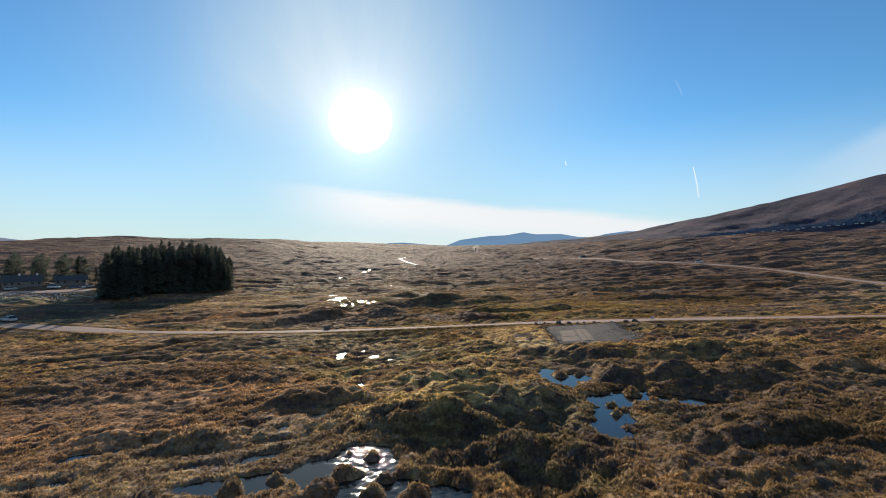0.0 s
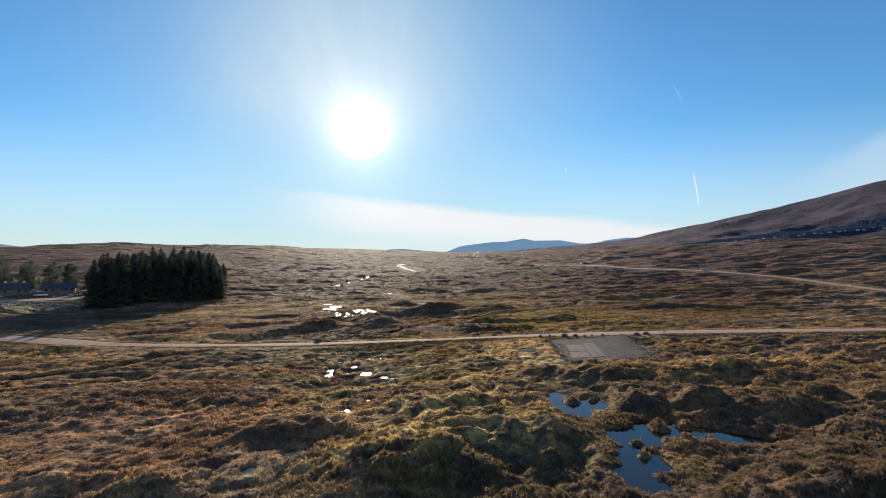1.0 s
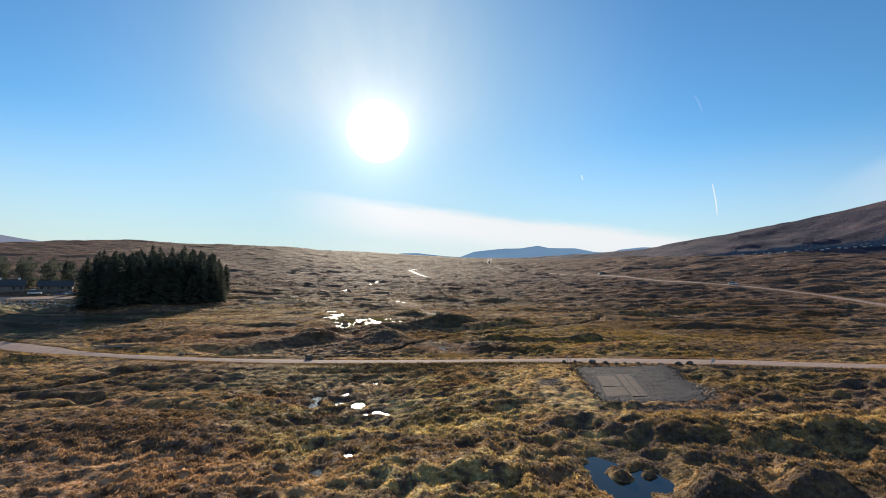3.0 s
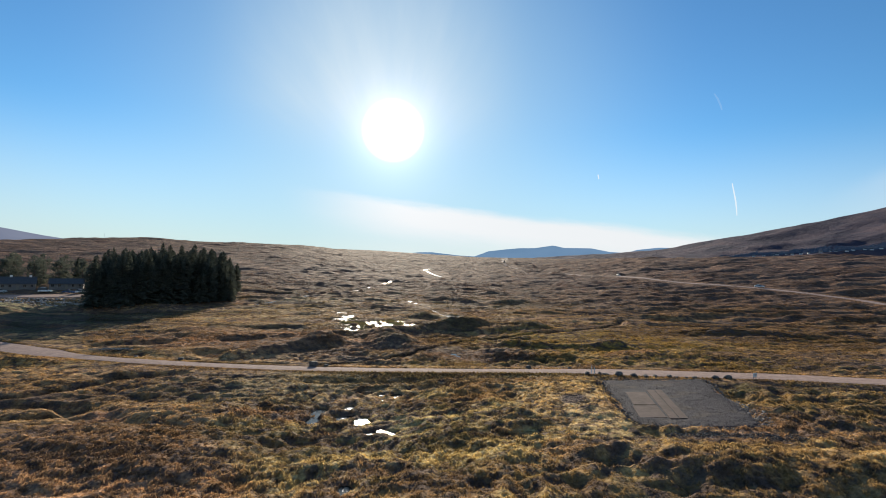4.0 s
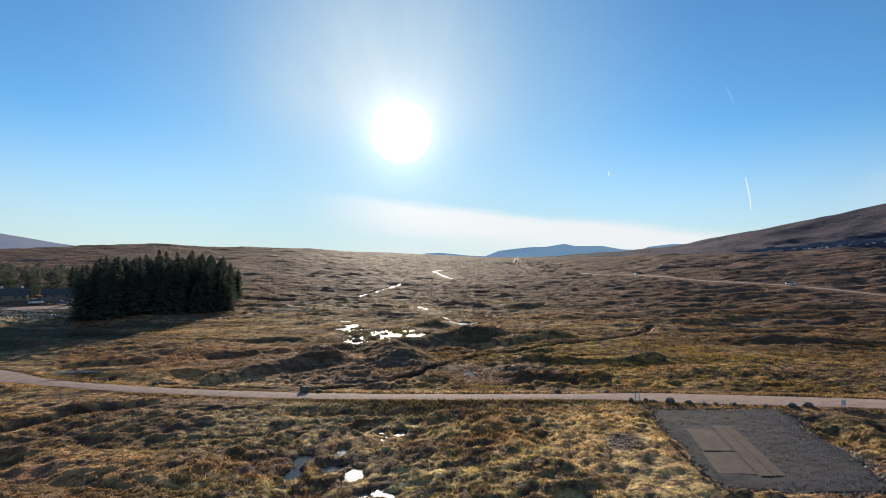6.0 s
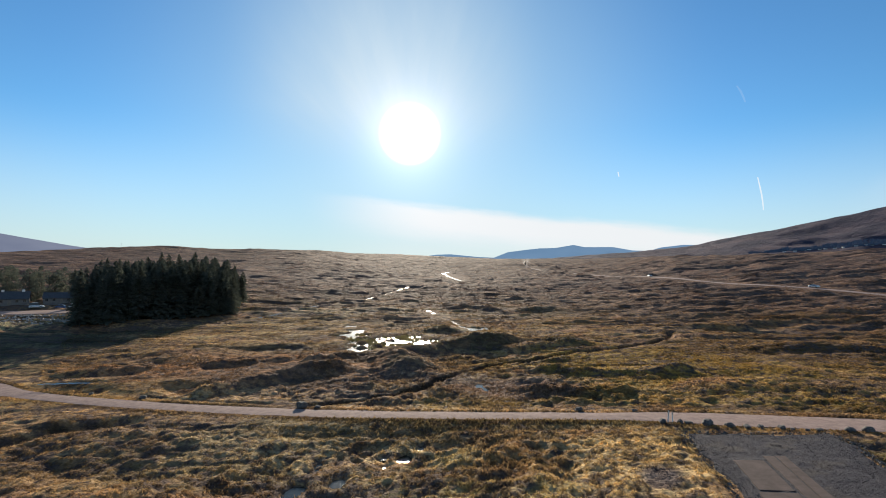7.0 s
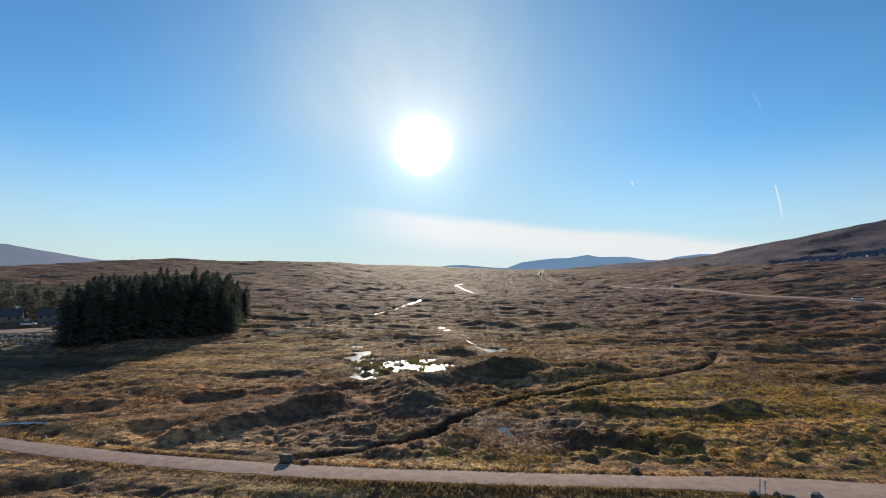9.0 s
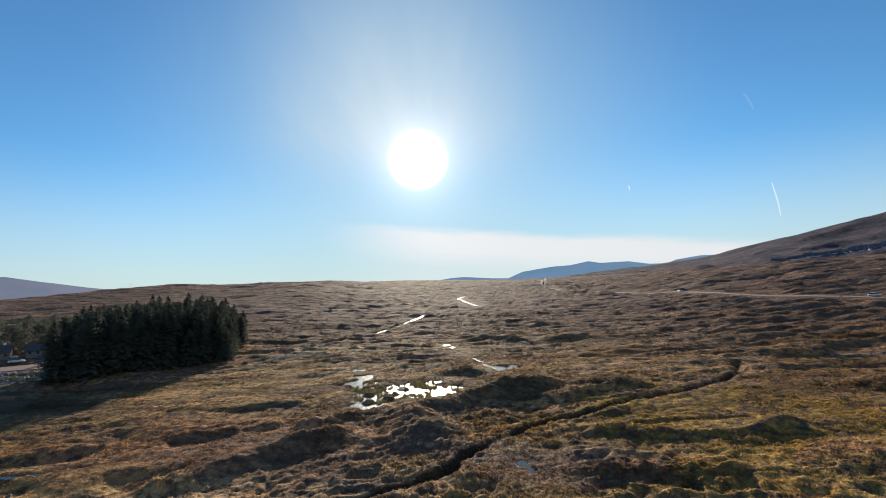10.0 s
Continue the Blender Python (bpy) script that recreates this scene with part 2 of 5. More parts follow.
m_road, n = material("worn tarmac")
where = place(n)
col = n.ramp(n.noise(where, 1.1, 5, 0.65), [(0.3, (0.228, 0.162, 0.138)), (0.7, (0.366, 0.268, 0.228))])
col = n.mix(0.5, col, n.ramp(n.noise(where, 30.0, 2, 0.7), [(0.3, (0.6, 0.6, 0.6)), (0.7, (1.3, 1.3, 1.3))]), "MULTIPLY")
finish(n, principled(n, col, 0.92, normal=bump(n, n.noise(where, 40.0, 3, 0.7), 0.02, 0.5), specular=0.08))

m_gravel, n = material("dark gravel")
where = place(n)
col = n.ramp(n.noise(where, 7.0, 4, 0.75), [(0.3, (0.026, 0.025, 0.031)), (0.5, (0.045, 0.042, 0.050)), (0.75, (0.086, 0.080, 0.090))])
col = n.mix(n.ease(n.noise(where, 0.35, 3), 0.54, 0.68, 0.0, 0.25), col, (0.10, 0.075, 0.05))
finish(n, principled(n, col, 0.9, normal=bump(n, n.noise(where, 8.0, 4, 0.75), 0.12, 1.0), specular=0.2))

m_concrete, n = material("weathered concrete")
where = place(n)
col = n.ramp(n.noise(where, 0.9, 5, 0.7), [(0.3, (0.066, 0.050, 0.045)), (0.7, (0.118, 0.088, 0.078))])
finish(n, principled(n, col, 0.9, normal=bump(n, n.noise(where, 12.0, 4), 0.02, 0.5), specular=0.15))

m_needles, n = material("spruce needles")
where = place(n)
col = n.ramp(n.noise(where, 0.5, 3), [(0.3, (0.074, 0.084, 0.074)), (0.7, (0.118, 0.128, 0.104))])
col = n.mix(0.6, col, n.ramp(n.add("ShaderNodeNewGeometry").outputs["Random Per Island"], [(0.0, (0.6, 0.6, 0.6)), (1.0, (1.5, 1.5, 1.3))]), "MULTIPLY")
d, tr, mx = n.add("ShaderNodeBsdfDiffuse"), n.add("ShaderNodeBsdfTranslucent"), n.add("ShaderNodeMixShader")
n.link(col, d.inputs[0]), n.link(col, tr.inputs[0])
mx.inputs[0].default_value = 0.38
n.link(d.outputs[0], mx.inputs[1]), n.link(tr.outputs[0], mx.inputs[2])
finish(n, mx.outputs[0])

m_bark, n = material("bark")
finish(n, principled(n, n.ramp(n.noise(place(n), 6.0, 4), [(0.3, (0.04, 0.03, 0.022)), (0.7, (0.11, 0.085, 0.065))]), 0.9))

m_rock, n = material("grey boulder")
where = place(n)
finish(n, principled(n, n.ramp(n.noise(where, 3.0, 5, 0.7), [(0.3, (0.045, 0.040, 0.036)), (0.6, (0.120, 0.108, 0.096)), (0.8, (0.25, 0.235, 0.21))]), 0.85, normal=bump(n, n.noise(where, 9.0, 4), 0.06, 0.7)))

m_hazy_hill, n = material("haze-tinted heather hillside")
where = place(n)
# heather colour shifted to blue-violet to paint the haze of distance
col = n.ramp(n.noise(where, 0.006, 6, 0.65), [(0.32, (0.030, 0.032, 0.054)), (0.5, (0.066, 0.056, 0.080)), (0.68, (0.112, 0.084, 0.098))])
finish(n, principled(n, col, 0.95, normal=bump(n, n.noise(where, 0.016, 7, 0.72), 30.0, 1.0), specular=0.1))

# haze painted as emission: these hills give off their own blue
m_far_glow, n = material("glowing blue hills")
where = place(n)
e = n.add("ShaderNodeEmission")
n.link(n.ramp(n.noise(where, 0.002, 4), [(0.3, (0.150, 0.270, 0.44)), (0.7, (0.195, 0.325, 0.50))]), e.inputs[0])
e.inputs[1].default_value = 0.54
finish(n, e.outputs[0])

# the western hill likewise emits a hazy grey-blue instead of being lit
m_west_glow, n = material("glowing grey-blue hill")
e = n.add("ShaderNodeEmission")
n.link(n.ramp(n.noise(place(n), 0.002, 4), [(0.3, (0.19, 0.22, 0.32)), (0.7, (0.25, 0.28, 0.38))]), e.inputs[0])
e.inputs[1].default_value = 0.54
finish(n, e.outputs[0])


# ---- the land ----
# terrain begin
def lattice(ix, iy, seed):
    """Repeatable random number, 0 to 1, for each whole-number place."""
    h = (ix.astype(np.int64) * 374761393 + iy.astype(np.int64) * 668265263 + seed * 974634777) & 0xFFFFFFFF
    h = ((h ^ (h >> 13)) * 1274126177) & 0xFFFFFFFF
    h = ((h ^ (h >> 16)) * 2246822519) & 0xFFFFFFFF
    return ((h ^ (h >> 15)) & 0xFFFFFF) / 0xFFFFFF


def smooth(a, b, v):
    k = np.clip((v - a) / (b - a), 0.0, 1.0)
    return k * k * (3 - 2 * k)


def relief(x, y, size, seed):
    """Soft value noise, -1 to 1."""
    u, v = x / size, y / size
    i, j = np.floor(u), np.floor(v)
    p, q = u - i, v - j
    p, q = p * p * p * (p * (p * 6 - 15) + 10), q * q * q * (q * (q * 6 - 15) + 10)
    a, b = lattice(i, j, seed), lattice(i + 1, j, seed)
    c, d = lattice(i, j + 1, seed), lattice(i + 1, j + 1, seed)
    return 2 * ((a * (1 - p) + b * p) * (1 - q) + (c * (1 - p) + d * p) * q) - 1


def domes(x, y, size, seed):
    """Rounded hummocks of uneven size, 0 to 1."""
    u, v = x / size, y / size
    i, j = np.floor(u), np.floor(v)
    high = np.zeros(x.shape)
    for di in (-1, 0, 1):
        for dj in (-1, 0, 1):
            a, b = i + di, j + dj
            r = 0.42 + 0.50 * lattice(a, b, seed + 2)
            d = ((u - a - lattice(a, b, seed)) ** 2 + (v - b - lattice(a, b, seed + 1)) ** 2) / (r * r)
            high = np.maximum(high, r * np.sqrt(np.clip(1 - d, 0, 1)))
    return high


SKY_AZ = (-60, -47, -40.5, -35, -29, -20, -15, -6, 0.5, 11.5, 19.4, 24.4, 29, 35.7, 50)
SKY_EL = (0.4, 0.45, 0.93, 1.3, 1.1, 1.15, 0.88, 0.7, 0.42, 0.5, 0.85, 0.85, 1.1, 1.4, 1.5)


CREST_AZ = (-50, -22, -6, 8, 20, 27, 50)
CREST_AT = (700, 700, 1000, 1000, 600, 500, 480)


def lie(x, y):
    """The lie of the moor without its small relief."""
    u = 95 * np.tanh(x / 95)
    v = np.clip(y, 20, 135) + 15 * np.tanh((y - np.clip(y, 20, 135)) / 30)
    z = 4.63 + 0.1064 * u - 0.0761 * v + 0.52e-4 * u * u - 5.92e-4 * u * v + 2.8e-4 * v * v
    away = np.hypot(x, y - 45)
    az = np.degrees(np.arctan2(x, np.maximum(y - 45, 1e-3)))
    at = np.interp(az, CREST_AZ, CREST_AT)
    crest = 18 + at * np.tan(np.radians(np.interp(az, SKY_AZ, SKY_EL)))
    z = z + (crest - z) * np.clip((away - 150) / (at - 150), 0, 1) ** 1.4 * smooth(-60, 60, y)
    return z - 45 * smooth(at * 1.06, at * 1.8, away)


def bend(points, step):
    """A smooth line through the points (Catmull-Rom), about step metres from one place to the next."""
    p = np.array(points, float)
    p = np.vstack([2 * p[0] - p[1], p, 2 * p[-1] - p[-2]])
    out = []
    for a, b, c, d in zip(p, p[1:], p[2:], p[3:]):
        for k in np.arange(0, 1, step / max(step, np.hypot(*(c - b)))):
            out.append(0.5 * (2 * b + (c - a) * k + (2 * a - 5 * b + 4 * c - d) * k * k + (3 * b - a - 3 * c + d) * k ** 3))
    return np.array(out + [p[-2]])


def beside(x, y, line, reach):
    """Distance from a line, worked out where it is less than reach."""
    best = np.full(x.shape, 1e9)
    (x0, y0), (x1, y1) = line.min(0) - reach, line.max(0) + reach
    near = np.flatnonzero((x > x0) & (x < x1) & (y > y0) & (y < y1))
    for a, b in zip(line, line[1:]):
        (x0, y0), (x1, y1) = np.minimum(a, b) - reach, np.maximum(a, b) + reach
        k = near[(x[near] > x0) & (x[near] < x1) & (y[near] > y0) & (y[near] < y1)]
        ab = b - a
        s = np.clip(((x[k] - a[0]) * ab[0] + (y[k] - a[1]) * ab[1]) / (ab @ ab), 0, 1)
        best[k] = np.minimum(best[k], np.hypot(x[k] - a[0] - s * ab[0], y[k] - a[1] - s * ab[1]))
    return best


ROAD = bend([(-190, 142), (-150, 131), (-107.5, 122), (-87, 116), (-70, 110.5), (-50.7, 106.3), (-34.7, 103.8), (-21, 102), (-7, 100.9), (7, 100.1), (18.4, 99.4),
             (28.6, 97.4), (41.9, 94.8), (51, 91.7), (74, 84), (110, 71), (160, 54)], 6.0)


def road_half(x):
    """Half the road's width: it widens at a passing place and past the hardstanding."""
    return 1.5 + 1.2 * smooth(-69, -78, x) + 0.95 * smooth(12, 26, x)


FAR_ROAD = bend([(150, 120), (151.5, 150), (151, 180), (152, 205), (152, 225), (150, 240), (146.5, 256), (140.5, 277), (131, 295), (124, 314), (118, 342), (111, 396), (106, 430), (98, 470), (89, 517), (76, 560), (62, 602), (52, 670), (48, 730), (46, 790)], 8.0)
TRACK = bend([(-215, 160), (-185, 174), (-164, 186), (-150, 193.5), (-139, 199)], 5.0)
# gullies and ditches: line, half width, depth
DITCHES = [
    (bend([(-26, 104.4), (-19, 107.5), (-14.6, 110.5), (-12, 112.7), (-9.6, 114.7), (-9.2, 117.6), (-7.8, 121), (-4.6, 124.2), (-0.9, 129.6), (2.4, 133.1), (6.7, 136.3), (11.4, 140.1), (15.8, 144), (20.3, 145.6), (25, 147.6), (29.6, 151.5), (35.1, 156), (39.2, 161)], 3.0), 0.85, 1.6),
    (bend([(38.4, 160), (40.5, 162.5), (42.6, 166), (43, 170), (46, 176)], 2.0), 0.9, 1.0),
]
DITCHES += [
    (bend([(-60, 114.5), (-56, 116.5), (-54.5, 119.5), (-55.2, 124), (-57, 127), (-63.5, 133)], 3.0), 0.9, 0.35),
    (bend([(-75, 79), (-56.5, 87), (-52.5, 92), (-50, 96), (-44, 99.3)], 4.0), 1.7, 1.3),
    (bend([(-60, 74), (-50, 77), (-44, 78), (-43.6, 80), (-47, 82), (-55, 82)], 4.0), 1.3, 0.9),
    (bend([(-22, 96), (-12, 96.5), (0, 97), (13, 96.5)], 5.0), 1.7, 0.35),
    (bend([(40, 92), (52, 88), (74, 80), (95, 72)], 6.0), 2.0, 1.3),
    (bend([(-62, 112.6), (-52, 110), (-42, 107.6), (-30, 106)], 4.0), 1.2, 1.0),
    (bend([(1.5, 126), (10, 130), (18, 131.5), (28, 131)], 4.0), 0.8, 0.5),
]
# running water: line, half width, how far it lies below the moor, width of the bank
STREAMS = [
    (bend([(-92, 180), (-83, 191), (-77, 202), (-74, 218), (-71.3, 235), (-67, 249)], 6.0), 0.6, 0.45, 1.9),
    (bend([(-67, 249), (-60.7, 266), (-55.7, 298), (-53.5, 331), (-49.5, 367)], 8.0), 0.36, 0.75, 1.5),
    (bend([(-41, 548), (-43.5, 532), (-45, 514), (-41, 502), (-38.5, 488), (-35, 470), (-31, 454), (-27, 438), (-22, 420)], 6.0), 0.85, 0.1, 13.0),
]
# low peat banks: line, half width, height
BANKS = [
    (bend([(-19, 137), (-13.5, 145), (-8, 151), (-2, 154), (4.5, 155.5)], 3.0), 3.2, 1.7), (bend([(4, 147), (11, 151), (20, 153)], 3.0), 1.8, 0.8),
    (bend([(-23, 147), (-27, 142.5), (-32.5, 134)], 3.0), 2.1, 1.3), (bend([(-27, 129), (-32, 125), (-37, 119), (-41.5, 112.5)], 3.0), 2.1, 1.3),
    (bend([(-60, 126), (-66, 125), (-72, 122)], 3.0), 1.9, 1.0), (bend([(9, 127), (16, 124), (24, 123.5), (31, 127)], 3.0), 1.8, 1.0),
    (bend([(-40, 135), (-48, 131), (-58, 130)], 3.0), 1.6, 0.8), (bend([(-42, 150), (-52, 146), (-62, 145)], 3.0), 1.6, 0.7),
    (bend([(56, 186), (62, 184), (68, 184)], 3.0), 1.8, 1.2),
]
# hummocks and hollows: x, y, half widths, height
MOUNDS = [(0.8, 154, 6.5, 3.4, 1.0), (-7, 151.5, 6.0, 3.0, 0.7), (-15.4, 131, 4.2, 5.0, 1.7), (15, 156, 5.6, 2.6, 1.4), (-12.5, 175, 9.0, 2.6, 1.3), (-33, 128, 10, 4, 0.5), (-62, 140, 8, 5, 0.6)]
MOUNDS += [(-1.5, 46, 7, 6.5, 0.8), (-3.5, 40.5, 3.5, 3, 0.5), (7, 45.5, 4, 4.5, 0.8), (1.5, 41, 3, 3, 0.6), (2, 56, 8, 5, 0.8), (-12.5, 48.5, 4.5, 2.2, 1.2), (-7.5, 64.5, 4, 3, 0.9),
           (8, 66, 6, 3.5, 0.7), (16, 62.5, 6, 3.2, 1.0), (24, 59.5, 7, 3.2, 1.0), (33, 57, 7, 3.2, 0.8)]
MOUNDS += [(12.9, 46.0, 1.7, 1.2, 0.7), (16.9, 48.8, 1.9, 1.6, 1.2), (21.6, 47.8, 1.9, 1.5, 1.1), (26, 44.6, 2.4, 1.7, 1.0), (30.5, 47.5, 2.2, 1.6, 0.8), (36, 45.5, 2.4, 1.7, 0.8), (7.3, 41.2, 2.4, 1.8, 0.9),
           (27.2, 39.0, 1.8, 1.3, 0.8), (4.6, 31.2, 1.5, 1.5, 1.1), (7.8, 30.8, 1.5, 1.4, 0.7), (19.5, 31.0, 4.0, 2.0, 0.9), (-2.0, 37.6, 4.6, 2.4, 0.9)]
MOUNDS += [(18.5, 39.4, 4.5, 3.2, -0.8), (45, 52, 7, 4, 0.7), (-19, 39.5, 5, 2.2, 0.7), (-26, 43.5, 6, 2.4, 0.6), (-11, 80, 9, 14, -1.2), (14, 84, 6, 8, 0.5), (-52, 120, 5, 3, 0.9), (31, 127, 8, 4, 0.5), (36, 117, 9, 4, 0.5), (44, 126, 8, 4, 0.5)]
MOUNDS += [(57, 148, 7, 3.5, 0.7), (70, 150, 12, 5, 0.8), (-37, 92, 9, 3, 0.7), (-32, 78, 7, 3, 0.6), (-78, 300, 10, 5, 0.6), (-60, 352, 10, 5, 0.6), (18, 238, 7, 4, 1.2), (-100, 436, 20, 10, 2.0), (48, 755, 40, 30, 4.0)]


def bank_reach(y, down):
    """How far the bank of a pool takes to rise to the open moor."""
    return 0.6 if down > 0.7 else 2.0 if y < 100 else 6.0


def pool(at, down, ragged, ovals, islands=()):
    """A bog pool: where its level is taken, how far it lies below the moor, how ragged its edge is (metres); ovals: x, y, half widths, turn; islands: x, y, radius."""
    room = 4 + 2 * bank_reach(at[1], down)
    box = [(x - max(p, q) - room, x + max(p, q) + room, y - max(p, q) - room, y + max(p, q) + room) for x, y, p, q, _ in ovals]
    return at, down, ragged, ovals, islands, (min(b[0] for b in box), max(b[1] for b in box), min(b[2] for b in box), max(b[3] for b in box))


POOLS = [
    pool((-4, 26.6), 0.25, 0.35, [(-5.0, 31.0, 2.3, 3.0, 0), (-7.2, 29.4, 1.8, 1.9, 0), (-4, 26.6, 4.0, 2.4, 0), (-0.2, 26.6, 2.0, 1.6, 0), (-10.8, 28.3, 2.4, 1.2, 15), (-13.6, 28.0, 1.7, 0.8, 10)],
         [(-4.5, 32.0, 0.5), (-5.6, 29.4, 0.85), (-3.2, 28.9, 0.55), (-6.7, 27.6, 1.0), (-3.9, 26.9, 0.8), (-1.6, 27.0, 0.9), (-9.4, 28.6, 0.6), (-11.6, 27.4, 0.8), (-6.1, 32.6, 0.3)]),
]
POOLS += [
    pool((-14, 33.4), 0.10, 0.25, [(-15.6, 32.9, 2.0, 0.75, 18), (-12.8, 34.4, 1.9, 0.6, 30)], [(-14.2, 33.3, 0.3)]),
    pool((-26, 37.6), 0.10, 0.25, [(-26.8, 37.4, 1.7, 0.8, 30), (-24.6, 38.4, 1.2, 0.55, 20)]),
    pool((-25.7, 32), 0.10, 0.25, [(-25.7, 32.2, 1.4, 0.6, 20)]),
    pool((-10.8, 43.6), 0.1, 0.2, [(-10.8, 43.6, 0.7, 0.9, 0)]),
    pool((-13.4, 44.8), 0.1, 0.2, [(-13.5, 44.8, 0.8, 0.5, 0)]),
    pool((-13, 40.6), 0.1, 0.15, [(-13.0, 40.6, 0.4, 0.6, 0)]),
    pool((12.4, 51.8), 0.15, 0.30, [(11.7, 51.4, 1.7, 4.0, 4), (13.6, 51.6, 1.6, 1.7, -10)], [(12.2, 52.2, 0.95), (14.1, 52.6, 0.5), (13.2, 54.0, 0.6)]),
]
POOLS += [
    pool((14.6, 40), -0.25, 0.30, [(13.6, 41.2, 2.0, 2.0, 0), (17.0, 42.5, 3.2, 1.9, -12), (20.4, 40.8, 2.2, 1.1, -18), (12.6, 37.4, 1.5, 2.2, 10), (11.7, 34.4, 1.2, 1.8, 10)],
         [(13.4, 39.9, 0.55), (14.3, 38.9, 0.5), (13.0, 37.8, 0.4), (16.2, 43.2, 0.85), (18.2, 43.2, 0.7), (17.2, 40.6, 0.65), (15.6, 40.4, 0.45), (18.9, 41.2, 0.4)]),
    pool((46, 60), 0.3, 0.25, [(46, 60, 2.2, 0.7, 15)]),
]
# the small pools south of the road
POOLS += [pool((x, y), 0.08, 0.46, [(x, y, p, q * 1.1, 0)]) for x, y, p, q in (
    (-16.5, 80.0, 1.0, 1.2), (-16.9, 83.2, 0.8, 1.3), (-13.6, 85.1, 0.5, 0.7), (-13.2, 81.0, 1.2, 1.0), (-10.8, 80.3, 0.8, 1.6), (-8.5, 90.1, 1.0, 1.1), (-10.1, 88.8, 0.4, 0.7), (-6.7, 75.2, 0.8, 0.8),
    (-8.6, 75.4, 0.7, 0.4), (-12.8, 67.9, 0.6, 0.5), (-7.5, 58.8, 0.5, 0.7), (-9.0, 55.0, 0.5, 0.8), (-16.5, 88.2, 0.3, 0.6), (-7.2, 92.2, 0.4, 0.4))]
# the large reedy pools north of the road, and the trickles round them
POOLS += [
    pool((-20, 158.5), 0.05, 1.3, [(-20.5, 159.5, 6.0, 6.6, 12), (-26.5, 150, 4.0, 5.6, -30), (-30.5, 158, 3.8, 4.8, 0), (-33.5, 166, 2.8, 4.6, 25), (-36, 174, 2.2, 3.0, 0)],
         [(-24.5, 150.6, 1.1), (-27.6, 148.4, 1.2), (-24.6, 154.6, 1.0), (-29.5, 154.6, 1.3), (-28.4, 160.2, 1.1), (-31.6, 161.2, 0.9), (-23.2, 158.6, 0.9), (-33, 168, 0.8), (-31, 151.4, 1.0), (-18.6, 155.8, 0.7)]),
    pool((-43, 183), 0.05, 1.3, [(-46.5, 183.6, 3.4, 1.9, 0), (-40.4, 183.6, 2.8, 3.4, -20)], [(-42.6, 184.4, 0.9), (-39.6, 182.4, 0.8)]),
    pool((-37, 165), 0.1, 0.5, [(-37.2, 165.2, 2.4, 1.2, 10)]),
    pool((-3.6, 180.5), 0.05, 0.7, [(-4.6, 179.6, 2.2, 4.6, 0), (-2.0, 181.4, 1.8, 3.8, 10)], [(-3.4, 183.0, 0.7), (-1.8, 178.8, 0.6)]),
    pool((-9, 187), 0.05, 0.35, [(-8.2, 185.0, 0.7, 2.6, 25), (-11.0, 194.5, 0.6, 5.0, 22)]),
    pool((-22, 225), 0.05, 0.4, [(-22.6, 227, 0.8, 2.6, 20), (-20.4, 221, 0.9, 1.6, 0)]),
    pool((-1.4, 116), 0.1, 0.2, [(-1.8, 117.0, 0.5, 1.0, 0), (-0.8, 114.8, 0.35, 1.2, 15)]),
    pool((-9.4, 115.4), 1.5, 0.2, [(-9.4, 115.4, 0.4, 0.9, 0)]),
    pool((-55.5, 120), 0.12, 0.15, [(-55.0, 122.6, 0.35, 2.4, 8), (-56.6, 117.6, 2.0, 0.3, 28), (-60.5, 115.6, 2.4, 0.25, 18)]),
]
PAD = [(19.3, 94.2), (31.0, 92.0), (31.2, 89.5), (29.6, 83), (29.4, 79), (28.8, 74.5), (27.4, 71.2), (24.3, 71.5), (21.0, 72.2), (17.3, 73.2), (17.4, 79), (18.2, 86), (18.6, 91)]


def tilted(x, y, at, half, turn):
    c, s = math.cos(radians(turn)), math.sin(radians(turn))
    u, v = (x - at[0]) * c + (y - at[1]) * s, (y - at[1]) * c - (x - at[0]) * s
    return np.hypot(u / half[0], v / half[1])


def shaped(x, y):
    """The moor with its mounds and gullies."""
    z = lie(x, y)
    for a, b, p, q, h in MOUNDS:
        k = np.flatnonzero((np.abs(x - a) < 3 * p) & (np.abs(y - b) < 3 * q))
        z[k] += h * np.exp(-(0.8 * (((x[k] - a) / p) ** 2 + ((y[k] - b) / q) ** 2)) ** 1.6)
    return z


def inside_pad(x, y):
    """How far inside the gravelled pad, in metres (negative outside)."""
    within, far = np.zeros(x.shape, bool), np.full(x.shape, 1e9)
    for (a, b), (c, d) in zip(PAD, PAD[1:] + PAD[:1]):
        cut = ((b > y) != (d > y)) & (x < (c - a) * (y - b) / ((d - b) or 1e-9) + a)
        within ^= cut
        s = np.clip(((x - a) * (c - a) + (y - b) * (d - b)) / ((c - a) ** 2 + (d - b) ** 2), 0, 1)
        far = np.minimum(far, np.hypot(x - a - s * (c - a), y - b - s * (d - b)))
    return np.where(within, far, -far)


def pad_level(x, y):
    return 1.15 + 0.085 * (x - 20) - 0.034 * (y - 93)


def road_level(x, y):
    return lie(x, y) + 0.32


def pool_level(k):
    (x, y), down = POOLS[k][:2]
    return float(shaped(np.array([x]), np.array([y]))[0]) - down


